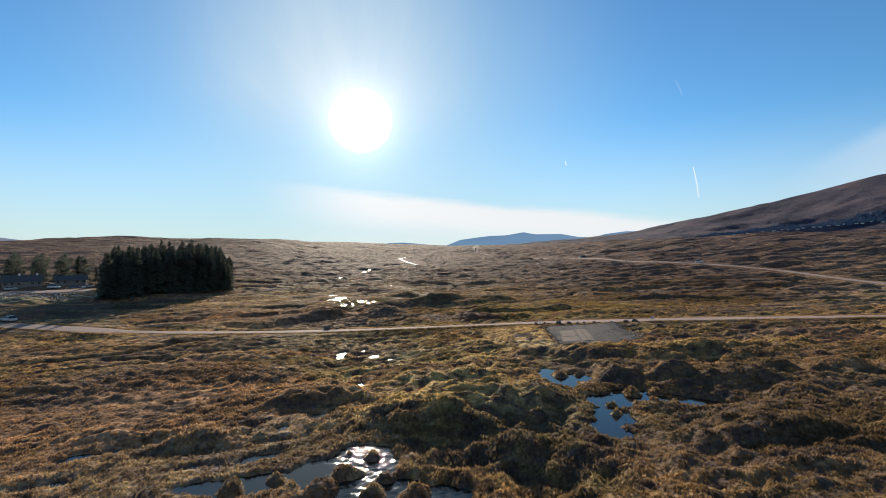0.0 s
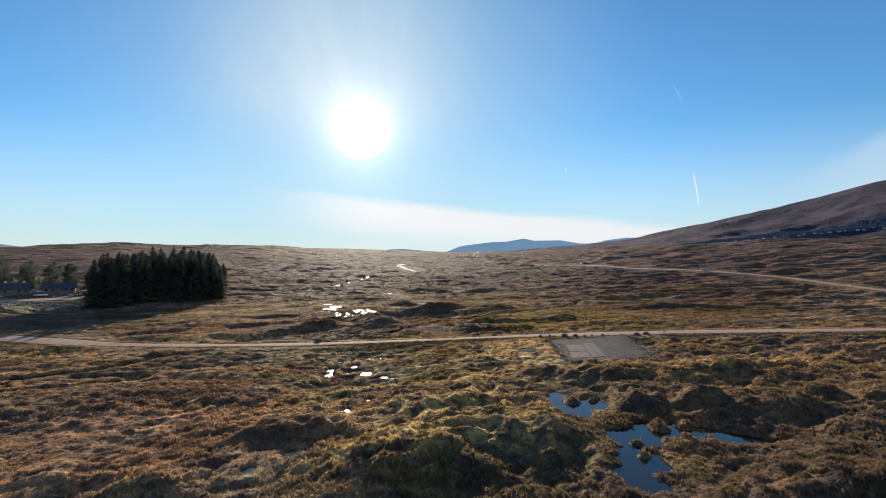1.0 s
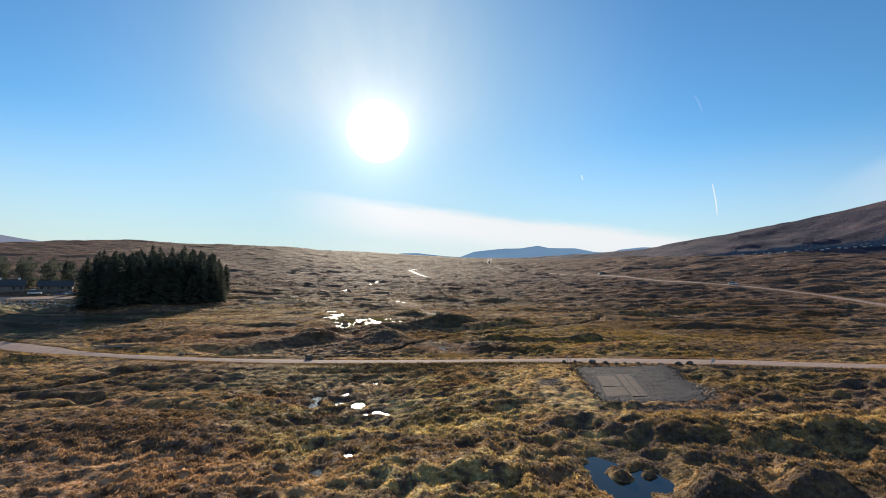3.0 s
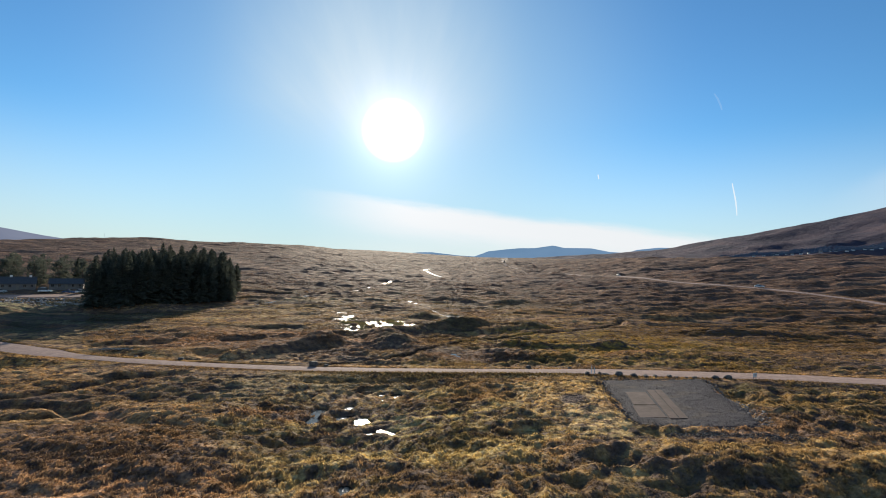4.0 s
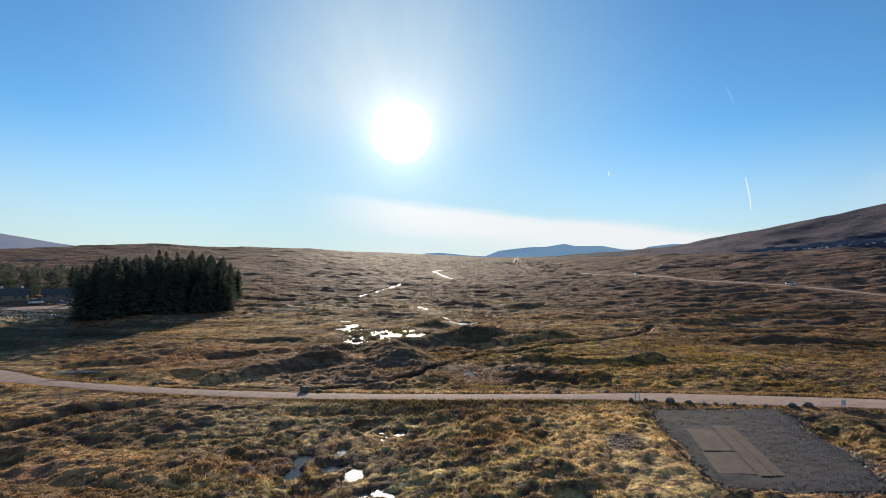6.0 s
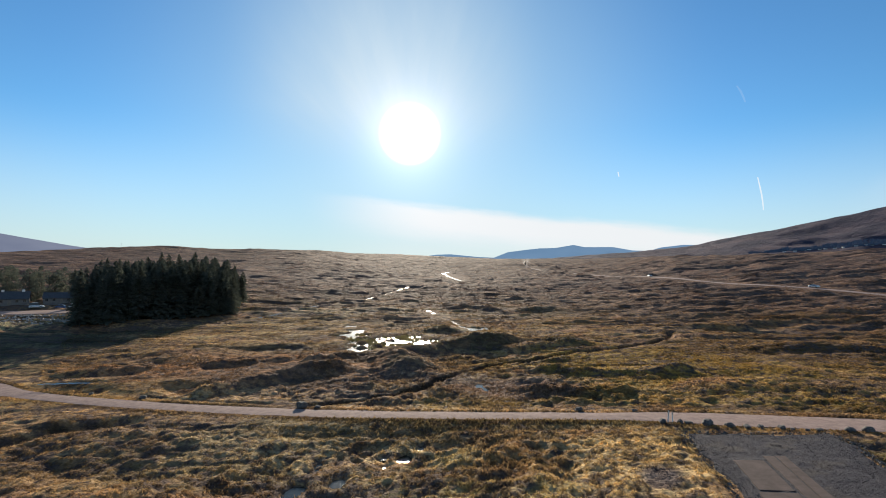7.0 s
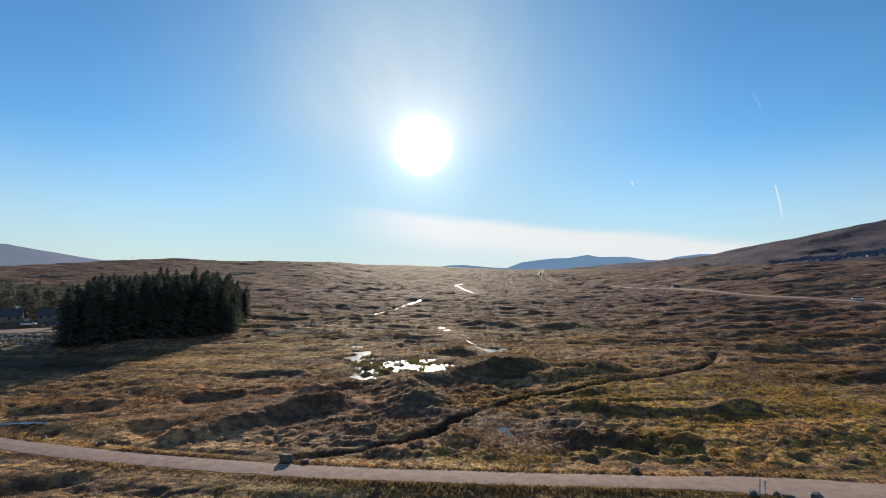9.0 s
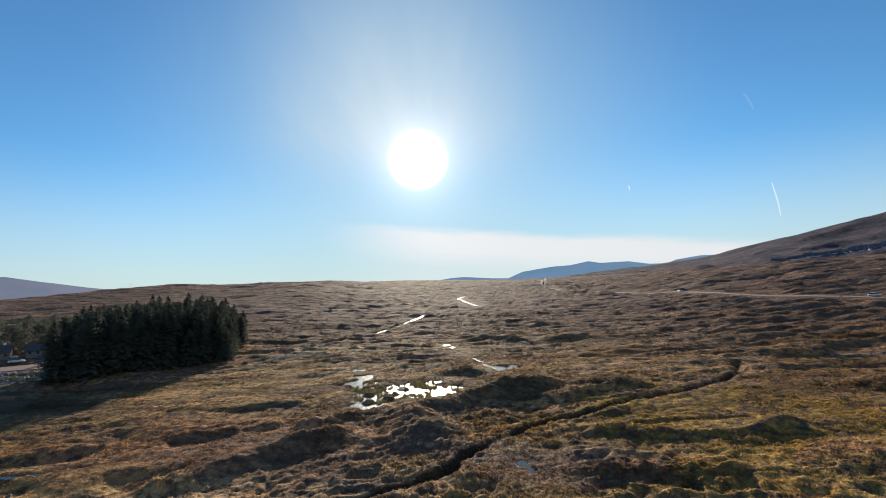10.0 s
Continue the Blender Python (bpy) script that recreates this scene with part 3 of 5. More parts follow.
def inside_pool(x, y, k, islands=True):
    """How far inside a pool, in metres (negative on the bank and on its islands)."""
    _, _, rag, ovals, isles, _ = POOLS[k]
    f = np.full(x.shape, -99.0)
    for a, b, p, q, turn in ovals:
        f = np.maximum(f, (1 - tilted(x, y, (a, b), (p, q), turn)) * min(p, q, 3.0))
    grain = 1.0 if ovals[0][1] < 100 else 2.2
    f = f + rag * (0.4 * relief(x, y, 2.6 * grain, 21) + 0.85 * relief(x, y, 1.2 * grain, 22) + 0.6 * relief(x, y, 0.6 * grain, 23)) * smooth(-3.0 * grain, -0.8, f)
    if islands:
        wob = 1 + 0.35 * relief(x, y, 0.9, 24)
        for a, b, r in isles:
            f = np.minimum(f, np.hypot(x - a, y - b) - r * wob)
    return f


def far_level(x, y):
    """The moorland road: on a low bank, and farther off in a shallow cutting."""
    return shaped(x, y) + 0.30 - 1.5 * smooth(405, 450, y)


def land(x, y):
    """Height of the ground."""
    x, y = np.asarray(x, float), np.asarray(y, float)
    z = shaped(x, y)
    away = np.hypot(x, y - 30)
    dry, found = np.ones(x.shape), []
    for k, (_, down, _, ovals, _, (x0, x1, y0, y1)) in enumerate(POOLS):
        i = np.flatnonzero((x > x0) & (x < x1) & (y > y0) & (y < y1))
        if len(i):
            f = inside_pool(x[i], y[i], k)
            found.append((k, i, f))
            dry[i] = np.minimum(dry[i], smooth(0.2, bank_reach(ovals[0][1], down), -f))
    trench = []
    for line, half, deep in DITCHES:
        d = beside(x, y, line, 6 * half) + 0.35 * relief(x, y, 3.5, 31) * half
        trench.append((d, half, deep))
        dry = np.minimum(dry, 0.25 + 0.75 * smooth(half, 3.5 * half, d))
    even = 1 - 0.65 * smooth(1.2, 0.6, tilted(x, y, (30, 133), (26, 16), 25)) - 0.5 * smooth(1.2, 0.6, tilted(x, y, (-60, 165), (26, 34), 20)) - 0.6 * smooth(1.2, 0.7, tilted(x, y, (12.5, 82), (6, 13), 0)) - 0.45 * smooth(1.2, 0.7, tilted(x, y, (26, 64), (13, 6), 0))
    rough = (0.5 + 0.5 * smooth(-0.5, 0.4, relief(x, y, 40, 5))) * even
    w = 0.40 * relief(x / 1.6, y, 24, 11) + rough * (0.30 * relief(x / 1.4, y, 9.5, 12) + 0.26 * (0.55 - 2 * np.abs(relief(x / 1.3, y, 5.0, 13))))
    # low peat banks, steeper on their south side
    for size, long, high, seed in ((17, 3.0, 0.42, 24), (9, 2.6, 0.26, 25)):
        r = relief(x / long, y, size, seed) + 0.25 * relief(x, y, size / 4, seed + 5)
        w = w + even * high * (0.45 + 0.45 * smooth(110, 260, away)) * (smooth(-0.14, 0.10, r) - 0.5) * (1 - 0.7 * smooth(120, 220, away))
    far = smooth(150, 420, away)
    w = w + far * (0.9 * relief(x / 2.4, y, 60, 17) + 0.35 * relief(x / 2.6, y, 22, 18))
    far = smooth(95, 200, away) * (1 - smooth(700, 1100, away)) * even
    sway = y + 1.6 * relief(x, y, 16, 36) - 0.12 * x
    for size, long, high, seed in ((12, 3.6, 0.24, 26), (6.5, 3.8, 0.30, 27), (3.6, 3.4, 0.33, 28), (2.2, 2.6, 0.22, 32)):
        keen = high * (1 + smooth(250, 450, away) * (0.5 if size > 4 else 0.2)) * (1 + 0.4 * smooth(30, 90, x))
        w = w + far * keen * (0.9 - 2.6 * np.abs(relief(x / long, sway, size, seed)))
    z = z + w * (0.2 + 0.8 * dry)
    z = z + rough * (0.34 * (0.5 - np.abs(relief(x, y, 2.2, 14)) * 1.6) + 0.17 * relief(x, y, 1.0, 15) + 0.09 * relief(x, y, 0.6, 16)) * (0.4 + 0.6 * dry) * (1 - smooth(110, 200, away))
    k = np.flatnonzero((away < 230) & (y > 15))
    p, q = x[k], y[k]
    bumpy = (0.55 + 0.45 * smooth(-28, 4, p)) * (0.5 + 0.5 * smooth(-0.3, 0.3, relief(p, q, 18, 6))) * (1 - 0.45 * smooth(95, 125, q)) * even[k]
    p, q = p + 0.5 * relief(p, q, 1.4, 7), q + 0.5 * relief(p, q, 1.4, 8)
    bumpy = bumpy * (0.15 + 0.85 * dry[k])
    fade = 1 - smooth(120, 210, away[k])
    z[k] += bumpy * (0.34 * domes(p / 1.35, q, 4.6, 200) + 0.38 * fade * domes(p, q, 1.9, 210)) + (0.6 + 0.4 * bumpy) * 0.34 * fade * domes(p, q, 0.8, 220) - 0.28 * bumpy
    for line, half, high in BANKS:
        d = beside(x, y, line, 5 * half) + 0.45 * relief(x, y, 4.0, 34) * half
        z = z + high * np.exp(-(d / half) ** 2)
    for d, half, deep in trench:
        z = z - deep * np.exp(-(d / half) ** 6) + 0.10 * deep * np.exp(-((d - 1.9 * half) / half) ** 2)
    for k, i, f in found:
        level, reach = pool_level(k), bank_reach(POOLS[k][0][1], POOLS[k][1])
        isle = (f < 0) & (inside_pool(x[i], y[i], k, False) > 0.1)
        bank = level + 0.05 + np.clip(-f * (0.38 if reach < 3 else 0.22), 0, 0.5) + 0.10 * np.maximum(0, relief(x[i], y[i], 0.7, 35))
        bank = np.where(isle, level + 0.05 + np.clip(-f * 0.9, 0, 0.55), bank)
        height = np.where(isle, bank, bank + (z[i] - bank) * smooth(0.1, reach, -f))
        z[i] = np.where(f > -1.0 - 0.4 * reach, np.maximum(height, level + 0.05), height)
    for k, i, f in found:
        z[i] = np.where(f > 0, pool_level(k) - np.clip(f * 0.5, 0.03, 0.4), z[i])
    for line, half, down, bank in STREAMS:
        d = beside(x, y, line, 3 * (half + bank)) + 0.4 * half * relief(x, y, 4.0, 37)
        z = z + (shaped(x, y) - down - 0.25 - z) * smooth(half + bank, half * 0.9, d)
    d = beside(x, y, ROAD, 7.0) - road_half(x) + 1.5
    z = z + (road_level(x, y) - 0.035 - z) * smooth(7.5, 2.0, d)
    for line, half, level in ((FAR_ROAD, 2.4, far_level), (TRACK, 5.0, lambda a, b: shaped(a, b) + 0.30)):
        d = beside(x, y, line, 26.0)
        z = z + (level(x, y) - 0.05 - z) * smooth(half + 7, half + 1.5, d)
    d = np.full(x.shape, -99.0)
    k = np.flatnonzero((x > 10) & (x < 40) & (y > 60) & (y < 100))
    d[k] = inside_pad(x[k], y[k])
    z = z + (pad_level(x, y) - 0.07 - z) * smooth(-1.6, 0.3, d)
    return z


# terrain end


def mesh_from(name, verts, faces, mat, smoothed=True):
    """A mesh from arrays of corners and of three- or four-cornered faces."""
    me = bpy.data.meshes.new(name)
    verts, faces = np.asarray(verts, np.float32), np.asarray(faces, np.int32)
    count, sides = faces.shape
    me.vertices.add(len(verts)), me.loops.add(count * sides), me.polygons.add(count)
    me.vertices.foreach_set("co", verts.ravel())
    me.loops.foreach_set("vertex_index", faces.ravel())
    me.polygons.foreach_set("loop_start", np.arange(count, dtype=np.int32) * sides)
    me.polygons.foreach_set("use_smooth", np.full(count, smoothed))
    me.materials.append(mat)
    me.update(calc_edges=True)
    return me


def grid_faces(rows, cols):
    k = np.arange((rows - 1) * cols).reshape(rows - 1, cols)[:, :-1].ravel()
    return np.stack([k, k + 1, k + cols + 1, k + cols], 1)


def part(name, bm, mat, parent=None, label="", smoothed=False):
    """Links a bmesh as one mesh object, under a thing or a part."""
    me = bpy.data.meshes.new(name)
    bm.to_mesh(me)
    bm.free()
    me.materials.append(mat)
    if smoothed:
        me.polygons.foreach_set("use_smooth", [True] * len(me.polygons))
    ob = new(name, me)
    if parent is not None:
        ob.parent = parent
    return tagged(ob, label)


def graded(start, fine_to, step, grow, stop):
    out = [start]
    while out[-1] < stop:
        out.append(out[-1] + step * max(1.0, 1 + (out[-1] - fine_to) * grow))
    return np.array(out)


side = graded(0, 34, 0.29, 0.06, 100)
side = np.concatenate([side, graded(side[-1] + 1.35, 100, 1.35, 0.022, 4600)])
xs = np.concatenate([-side[:0:-1], side])
ys = np.concatenate([np.linspace(-4000, 0, 30)[:-1], np.linspace(0, 22, 23)[:-1], graded(22, 112, 0.25, 0.038, 4700)])
gx, gy = np.meshgrid(xs, ys)
gz = land(gx.ravel(), gy.ravel())
ground = new("ground", mesh_from("ground", np.stack([gx.ravel(), gy.ravel(), gz], 1), grid_faces(len(ys), len(xs)), m_moor))
tagged(ground, "rolling boggy moor of straw, russet and olive grass", "ground", kind="structure")


def pool_sheet(k):
    """The water: a flat sheet that reaches just under its banks."""
    x0, x1, y0, y1 = POOLS[k][5]
    step = 0.09 if k == 0 else 0.25 if y1 < 100 else 0.5
    px, py = np.meshgrid(np.arange(x0, x1, step), np.arange(y0, y1, step))
    f = inside_pool(px.ravel(), py.ravel(), k, False)
    faces = grid_faces(*px.shape)
    faces = faces[(f[faces] > -0.75).all(1)]
    kept, faces = np.unique(faces, return_inverse=True)
    sheet = np.stack([px.ravel(), py.ravel(), np.full(px.size, pool_level(k))], 1)[kept]
    if k == 0:
        # wind ripples, but for a lee at the western end
        wind = 1 - 0.95 * smooth(-5.9, -7.2, sheet[:, 0]) * smooth(31.8, 30.4, sheet[:, 1])
        sheet[:, 2] += wind * (0.014 * relief(sheet[:, 0], sheet[:, 1] * 1.3, 0.42, 61) + 0.008 * relief(sheet[:, 0], sheet[:, 1], 0.22, 62))
    return tagged(new("water", mesh_from("water", sheet, faces.reshape(-1, 4), m_water)), "still peaty bog pool reflecting the sky", "water", "bog pools", "structure")


for k in range(len(POOLS)):
    pool_sheet(k)


def ribbon(name, line, half, level, mat, step=0.6, ragged=0.12, crown=0.05):
    """A road: a strip with a slight crown, edges that wander and sides that reach into the ground."""
    line = bend(line, step)
    gap = np.hypot(*np.diff(line, axis=0).T)
    line = line[np.concatenate([[True], gap > 0.4 * step])]
    half = half(line[:, 0]) if callable(half) else half
    way = np.gradient(line, axis=0)
    way /= np.hypot(way[:, 0], way[:, 1])[:, None]
    out = np.stack([-way[:, 1], way[:, 0]], 1)
    across = np.array([-1.0, -0.97, -0.6, 0.0, 0.6, 0.97, 1.0])
    verts = []
    for i, a in enumerate(across):
        wander = ragged * (relief(line[:, 0], line[:, 1], 1.7, 41 + (a > 0)) + relief(line[:, 0], line[:, 1], 6.0, 43 + (a > 0))) * abs(a)
        p = line + out * (half * a + np.sign(a) * wander)[:, None]
        z = level(p[:, 0], p[:, 1]) + crown * (1 - a * a) - (0.14 if abs(a) == 1 else 0)
        verts.append(np.column_stack([p, z]))
    verts = np.stack(verts, 1).reshape(-1, 3)
    return new(name, mesh_from(name, verts, grid_faces(len(line), len(across)), mat, False))


tagged(ribbon("road", ROAD, road_half, road_level, m_road), "narrow worn pinkish-grey single-track tarmac road", "road", kind="structure")

for line, half, down, _ in STREAMS:
    tagged(ribbon("water_stream", line, half * 1.25, lambda x, y, down=down: shaped(x, y) - down - 0.02, m_stream, 1.5, 0.3 * half, 0.0), "narrow stream of peaty water running through the moor", "stream", kind="structure")
tagged(ribbon("road_far", FAR_ROAD, 1.9, far_level, m_road, 3.0), "pale two-lane road crossing the open moor", "road", kind="structure")
tagged(ribbon("road_track", TRACK, 4.6, lambda x, y: shaped(x, y) + 0.45, m_road, 1.5, 0.5), "wide pale gravel track in front of the houses", "track", kind="structure")

# the gravelled pad beside the road
px, py = np.meshgrid(np.arange(16, 33, 0.22), np.arange(66, 96, 0.22))
inside = inside_pad(px.ravel(), py.ravel()) + 0.5 * relief(px.ravel(), py.ravel(), 1.8, 51)
pz = pad_level(px.ravel(), py.ravel()) + 0.03 * relief(px.ravel(), py.ravel(), 0.9, 52) + 0.03 * relief(px.ravel(), py.ravel(), 0.4, 53) - 0.5 * smooth(0.1, -0.6, inside)
faces = grid_faces(*px.shape)
faces = faces[(inside[faces] > -0.7).all(1)]
pad = new("pavement", mesh_from("pavement", np.stack([px.ravel(), py.ravel(), pz], 1), faces, m_gravel))
tagged(pad, "dark grey crushed-stone hardstanding beside the road", "hardstanding", kind="structure")


# ---- hills ----
def hill(name, prof, base_el, near, far, mat, rough, seed, label):
    """A hill whose crest stands at the given height over each bearing; prof: (bearing, elevation) in degrees."""
    azs = np.linspace(prof[0][0], prof[-1][0], 220)
    ds = np.linspace(near, far, 60)
    crest = near + 0.62 * (far - near)
    a, d = np.meshgrid(azs, ds)
    els = np.interp(a, [p[0] for p in prof], [p[1] for p in prof])
    x, y = d * np.sin(np.radians(a)), 45 + d * np.cos(np.radians(a))
    k = np.where(d < crest, (d - near) / (crest - near), 1 - 0.5 * (d - crest) / (far - crest))
    foot = 18 + near * math.tan(radians(base_el))
    top = 18 + crest * np.tan(np.radians(els))
    z = foot + (top - foot) * np.clip(k, 0, 1) ** 1.15
    swell = rough * (relief(x, y, 330, seed) + 0.6 * (0.5 - np.abs(relief(x, y, 150, seed + 1)) * 1.6) + 0.3 * relief(x, y, 60, seed + 2))
    z = z + swell * np.sin(np.clip(k, 0, 1) * math.pi) + 0.12 * rough * relief(x, y, 45, seed + 3)
    return tagged(new(name, mesh_from(name, np.stack([x.ravel(), y.ravel(), z.ravel()], 1), grid_faces(*a.shape), mat)), label, "hill", kind="structure")


hill("backdrop_hill_north", [(4, 0.3), (8, 0.62), (11, 0.95), (15, 1.25), (20.7, 1.87), (24, 2.65), (27.9, 3.38), (32, 4.24), (35.8, 5.1), (41.4, 6.5), (55, 9.0), (70, 10)], -0.6, 1500, 3400, m_hazy_hill, 16, 61,
     "broad hillside of heather with gullies, haze in its colour")
hill("backdrop_hill_far", [(-8, 0.55), (-6, 0.85), (-4.5, 0.9), (-1.4, 0.62), (0.4, 0.55), (2, 1.2), (3.8, 1.45), (5.5, 1.65), (7.2, 1.7), (9.2, 2.05), (10.4, 1.8), (13.3, 1.82), (15.3, 1.45), (17, 1.4), (18, 1.75), (20.2, 2.03), (23, 2.0), (28, 1.5)], 0.0, 4000, 4700, m_far_glow, 2, 71,
     "distant mountains glowing haze-blue")
hill("backdrop_hill_west", [(-75, 0.6), (-56, 1.5), (-51, 2.15), (-49.3, 2.35), (-47.8, 2.32), (-47.0, 2.15), (-45.5, 1.85), (-44.1, 1.6), (-42, 1.2), (-40.5, 0.98), (-37, 0.5)], 0.0, 3600, 4400, m_west_glow, 2, 81,
     "distant mountain glowing hazy grey-blue")


# ---- the spruce plantation ----
def spruce(name, tall, wide, seed, bare=1.2):
    rng = random.Random(seed)
    base = new(name)
    bm = bmesh.new()
    bmesh.ops.create_cone(bm, cap_ends=True, segments=7, radius1=0.011 * tall, radius2=0.02, depth=tall * 0.98, matrix=Matrix.Translation((0, 0, tall * 0.49)))
    part("trunk", bm, m_bark, base)
    verts, faces = [], []

    def tri(*ps):
        k = len(verts)
        verts.extend(ps)
        faces.append((k, k + 1, k + 2))

    z = bare
    while z < tall * 0.985:
        k = z / tall
        reach = wide * min((1 - k) ** 0.46, 2.1 * (1 - k)) * (0.55 + 0.45 * min(1, k * 6 + 0.4)) + 0.12
        for i in range(rng.randint(8, 10)):
            w = rng.uniform(0, 2 * math.pi)
            r = reach * rng.uniform(0.6, 1.12)
            out, up = Vector((math.cos(w), math.sin(w), 0)), Vector((0, 0, 1))
            across = Vector((-math.sin(w), math.cos(w), 0))
            droop = rng.uniform(0.15, 0.45) - 0.5 * k
            steps = 4 if r > 1 else 2
            for j in range(steps):
                a, b = j / steps, (j + 1) / steps
                p = out * r * a + up * (z - droop * r * a * a + rng.uniform(-.06, .06))
                q = out * r * b + up * (z - droop * r * b * b + rng.uniform(-.1, .1))
                half = (0.34 * r * (1 - a) + 0.16) * rng.uniform(0.7, 1.2)
                tri(p, q, p + across * half + out * 0.3 * r / steps - up * rng.uniform(0.1, 0.35))
                tri(p, p - across * half + out * 0.3 * r / steps - up * rng.uniform(0.1, 0.35), q)
                tri(p, q, (p + q) / 2 - up * rng.uniform(0.25, 0.6))
        z += tall * 0.034 * rng.uniform(0.8, 1.2) * (1.15 - 0.5 * k)
    w = Vector((0.09, 0, 0))
    tri(Vector((-0.09, 0, tall * 0.93)), w + Vector((0, 0, tall * 0.93)), Vector((0, 0, tall)))
    crown = new("crown", mesh_from("crown", [tuple(v) for v in verts], faces, m_needles, False))
    crown.parent = base
    return tagged(base, "dark green Sitka spruce in a dense plantation", "tree", "spruces of the plantation")


def inside(x, y, poly):
    hit = False
    for (a, b), (c, d) in zip(poly, poly[1:] + poly[:1]):
        if (b > y) != (d > y) and x < (c - a) * (y - b) / (d - b) + a:
            hit = not hit
    return hit


def ground_at(x, y):
    return float(land(np.array([x]), np.array([y]))[0])


WOOD = [(-118, 171), (-87, 203), (-93, 222), (-105, 248), (-139, 214)]
spruces = [spruce("spruce_tree", 18.0, 4.2, 1), spruce("spruce_tree", 17.2, 3.9, 2), spruce("spruce_tree", 16.4, 4.0, 3), spruce("spruce_tree", 19.0, 4.1, 4), spruce("spruce_tree", 11.0, 3.2, 5), spruce("spruce_tree", 17.6, 4.5, 6)]
rng = random.Random(11)
spots = []
for i in range(16):
    for j in range(20):
        x, y = -118 - 1.7 * i + 2.7 * j + rng.uniform(-1, 1), 171 + 3.2 * i + 2.7 * j + rng.uniform(-1, 1)
        if inside(x, y, WOOD):
            spots.append((x, y))
used = set()
for x, y in spots:
    right = smooth(-97, -88, np.float64(x)) if y > 200 else 0.0
    k = 4 if rng.random() < 0.35 * right + 0.05 else rng.choice((0, 1, 2, 3, 5))
    # lower at both ends of the wood
    corner = min(math.hypot(x + 118, y - 171), math.hypot(x + 139, y - 214)) / 16
    edge = float(beside(np.array([x]), np.array([y]), np.array([(-87.0, 203.0), (-93.0, 222.0), (-105.0, 248.0)]), 40.0)[0]) / 7
    size = 1.02 - 0.26 * max(0.0, 1 - corner) - 0.40 * max(0.0, 1 - edge) + rng.uniform(-0.07, 0.05)
    size = min(size, max(0.5, (y - 127) / 3.8 / (18.0, 17.2, 16.4, 19.0, 11.0, 17.6)[k]))
    m = pose(x, y, ground_at(x, y) - 0.1, rng.uniform(-1.5, 1.5), rng.uniform(-1.5, 1.5), rng.uniform(0, 360))
    if k in used:
        m = m @ Matrix.Diagonal((size, size, size, 1))
    if k not in used:
        used.add(k)
        spruces[k].matrix_basis = m
    else:
        copy_thing(spruces[k], m)


# ---- boulders and posts along the road ----
def boulder(x, y, z, wide, tall, seed, label="weathered grey boulder at the road edge"):
    rng = random.Random(seed)
    bm = bmesh.new()
    bmesh.ops.create_icosphere(bm, subdivisions=3, radius=0.5)
    turn = rng.uniform(0, 6.28)
    for v in bm.verts:
        p = v.co.copy()
        k = 1 + 0.30 * noise.noise(p * 2.1 + Vector((seed * 3.7, 0, 0))) + 0.12 * noise.noise(p * 6 + Vector((0, seed, 0)))
        p = Vector((max(-0.44, min(0.46, p.x)), max(-0.42, min(0.45, p.y)), max(-0.3, min(0.42, p.z)))) * k
        v.co = Matrix.Rotation(turn, 3, "Z") @ Vector((p.x * wide * 1.15, p.y * wide * 0.85, p.z * tall * 1.3))
    ob = part("boulder", bm, m_rock, smoothed=False)
    ob.location = (x, y, z + 0.26 * tall)
    return tagged(ob, label, "boulder", "boulders along the road")


for k, (x, y, wide, tall) in enumerate([(22.1, 96.4, 1.5, 0.95), (23.9, 95.6, 1.0, 0.75), (25.4, 95.2, 0.95, 0.55), (26.6, 95.1, 0.85, 0.55), (28.4, 94.8, 1.0, 0.6), (29.2, 94.4, 0.55, 0.35),
                                        (30.4, 94.0, 0.5, 0.35), (31.4, 93.9, 0.8, 0.5), (34.0, 93.6, 1.0, 0.7), (35.7, 93.8, 1.2, 0.8), (19.6, 97.0, 0.6, 0.7), (20.4, 96.9, 0.9, 0.4), (17.9, 97.3, 0.9, 0.8)]):
    boulder(x, y, max(ground_at(x, y), float(road_level(np.float64(x), np.float64(y))) - 0.12), wide * 0.85, tall * 0.68, k + 1)
for k, (x, y, wide, tall) in enumerate([(-24.2, 104.6, 1.3, 0.9), (-22.0, 104.3, 0.8, 0.4), (10.1, 102.4, 0.8, 0.5), (-48.9, 109.0, 0.9, 0.5), (16.3, 101.9, 0.6, 0.3), (-58, 110.4, 0.7, 0.4)]):
    boulder(x, y, ground_at(x, y), wide, tall, k + 31, "dark mossy boulder on the grass verge")

m_white, n = material("weathered white paint")
finish(n, principled(n, n.ramp(n.noise(place(n), 4.0, 4), [(0.3, (0.55, 0.54, 0.52)), (0.7, (0.78, 0.78, 0.76))]), 0.5))
m_wood, n = material("grey weathered timber")
finish(n, principled(n, n.ramp(n.noise(place(n), 9.0, 4), [(0.3, (0.13, 0.11, 0.09)), (0.7, (0.27, 0.24, 0.20))]), 0.85))


def box(bm, at, size, turn=None):
    m = Matrix.Translation(at) @ (turn or Matrix()) @ Matrix.Diagonal((*size, 1))
    return bmesh.ops.create_cube(bm, size=1.0, matrix=m)["verts"]


def bevelled(at, size, edge=0.02):
    bm = bmesh.new()
    box(bm, at, size)
    bmesh.ops.bevel(bm, geom=bm.edges[:], offset=edge, segments=2, affect="EDGES")
    return bm


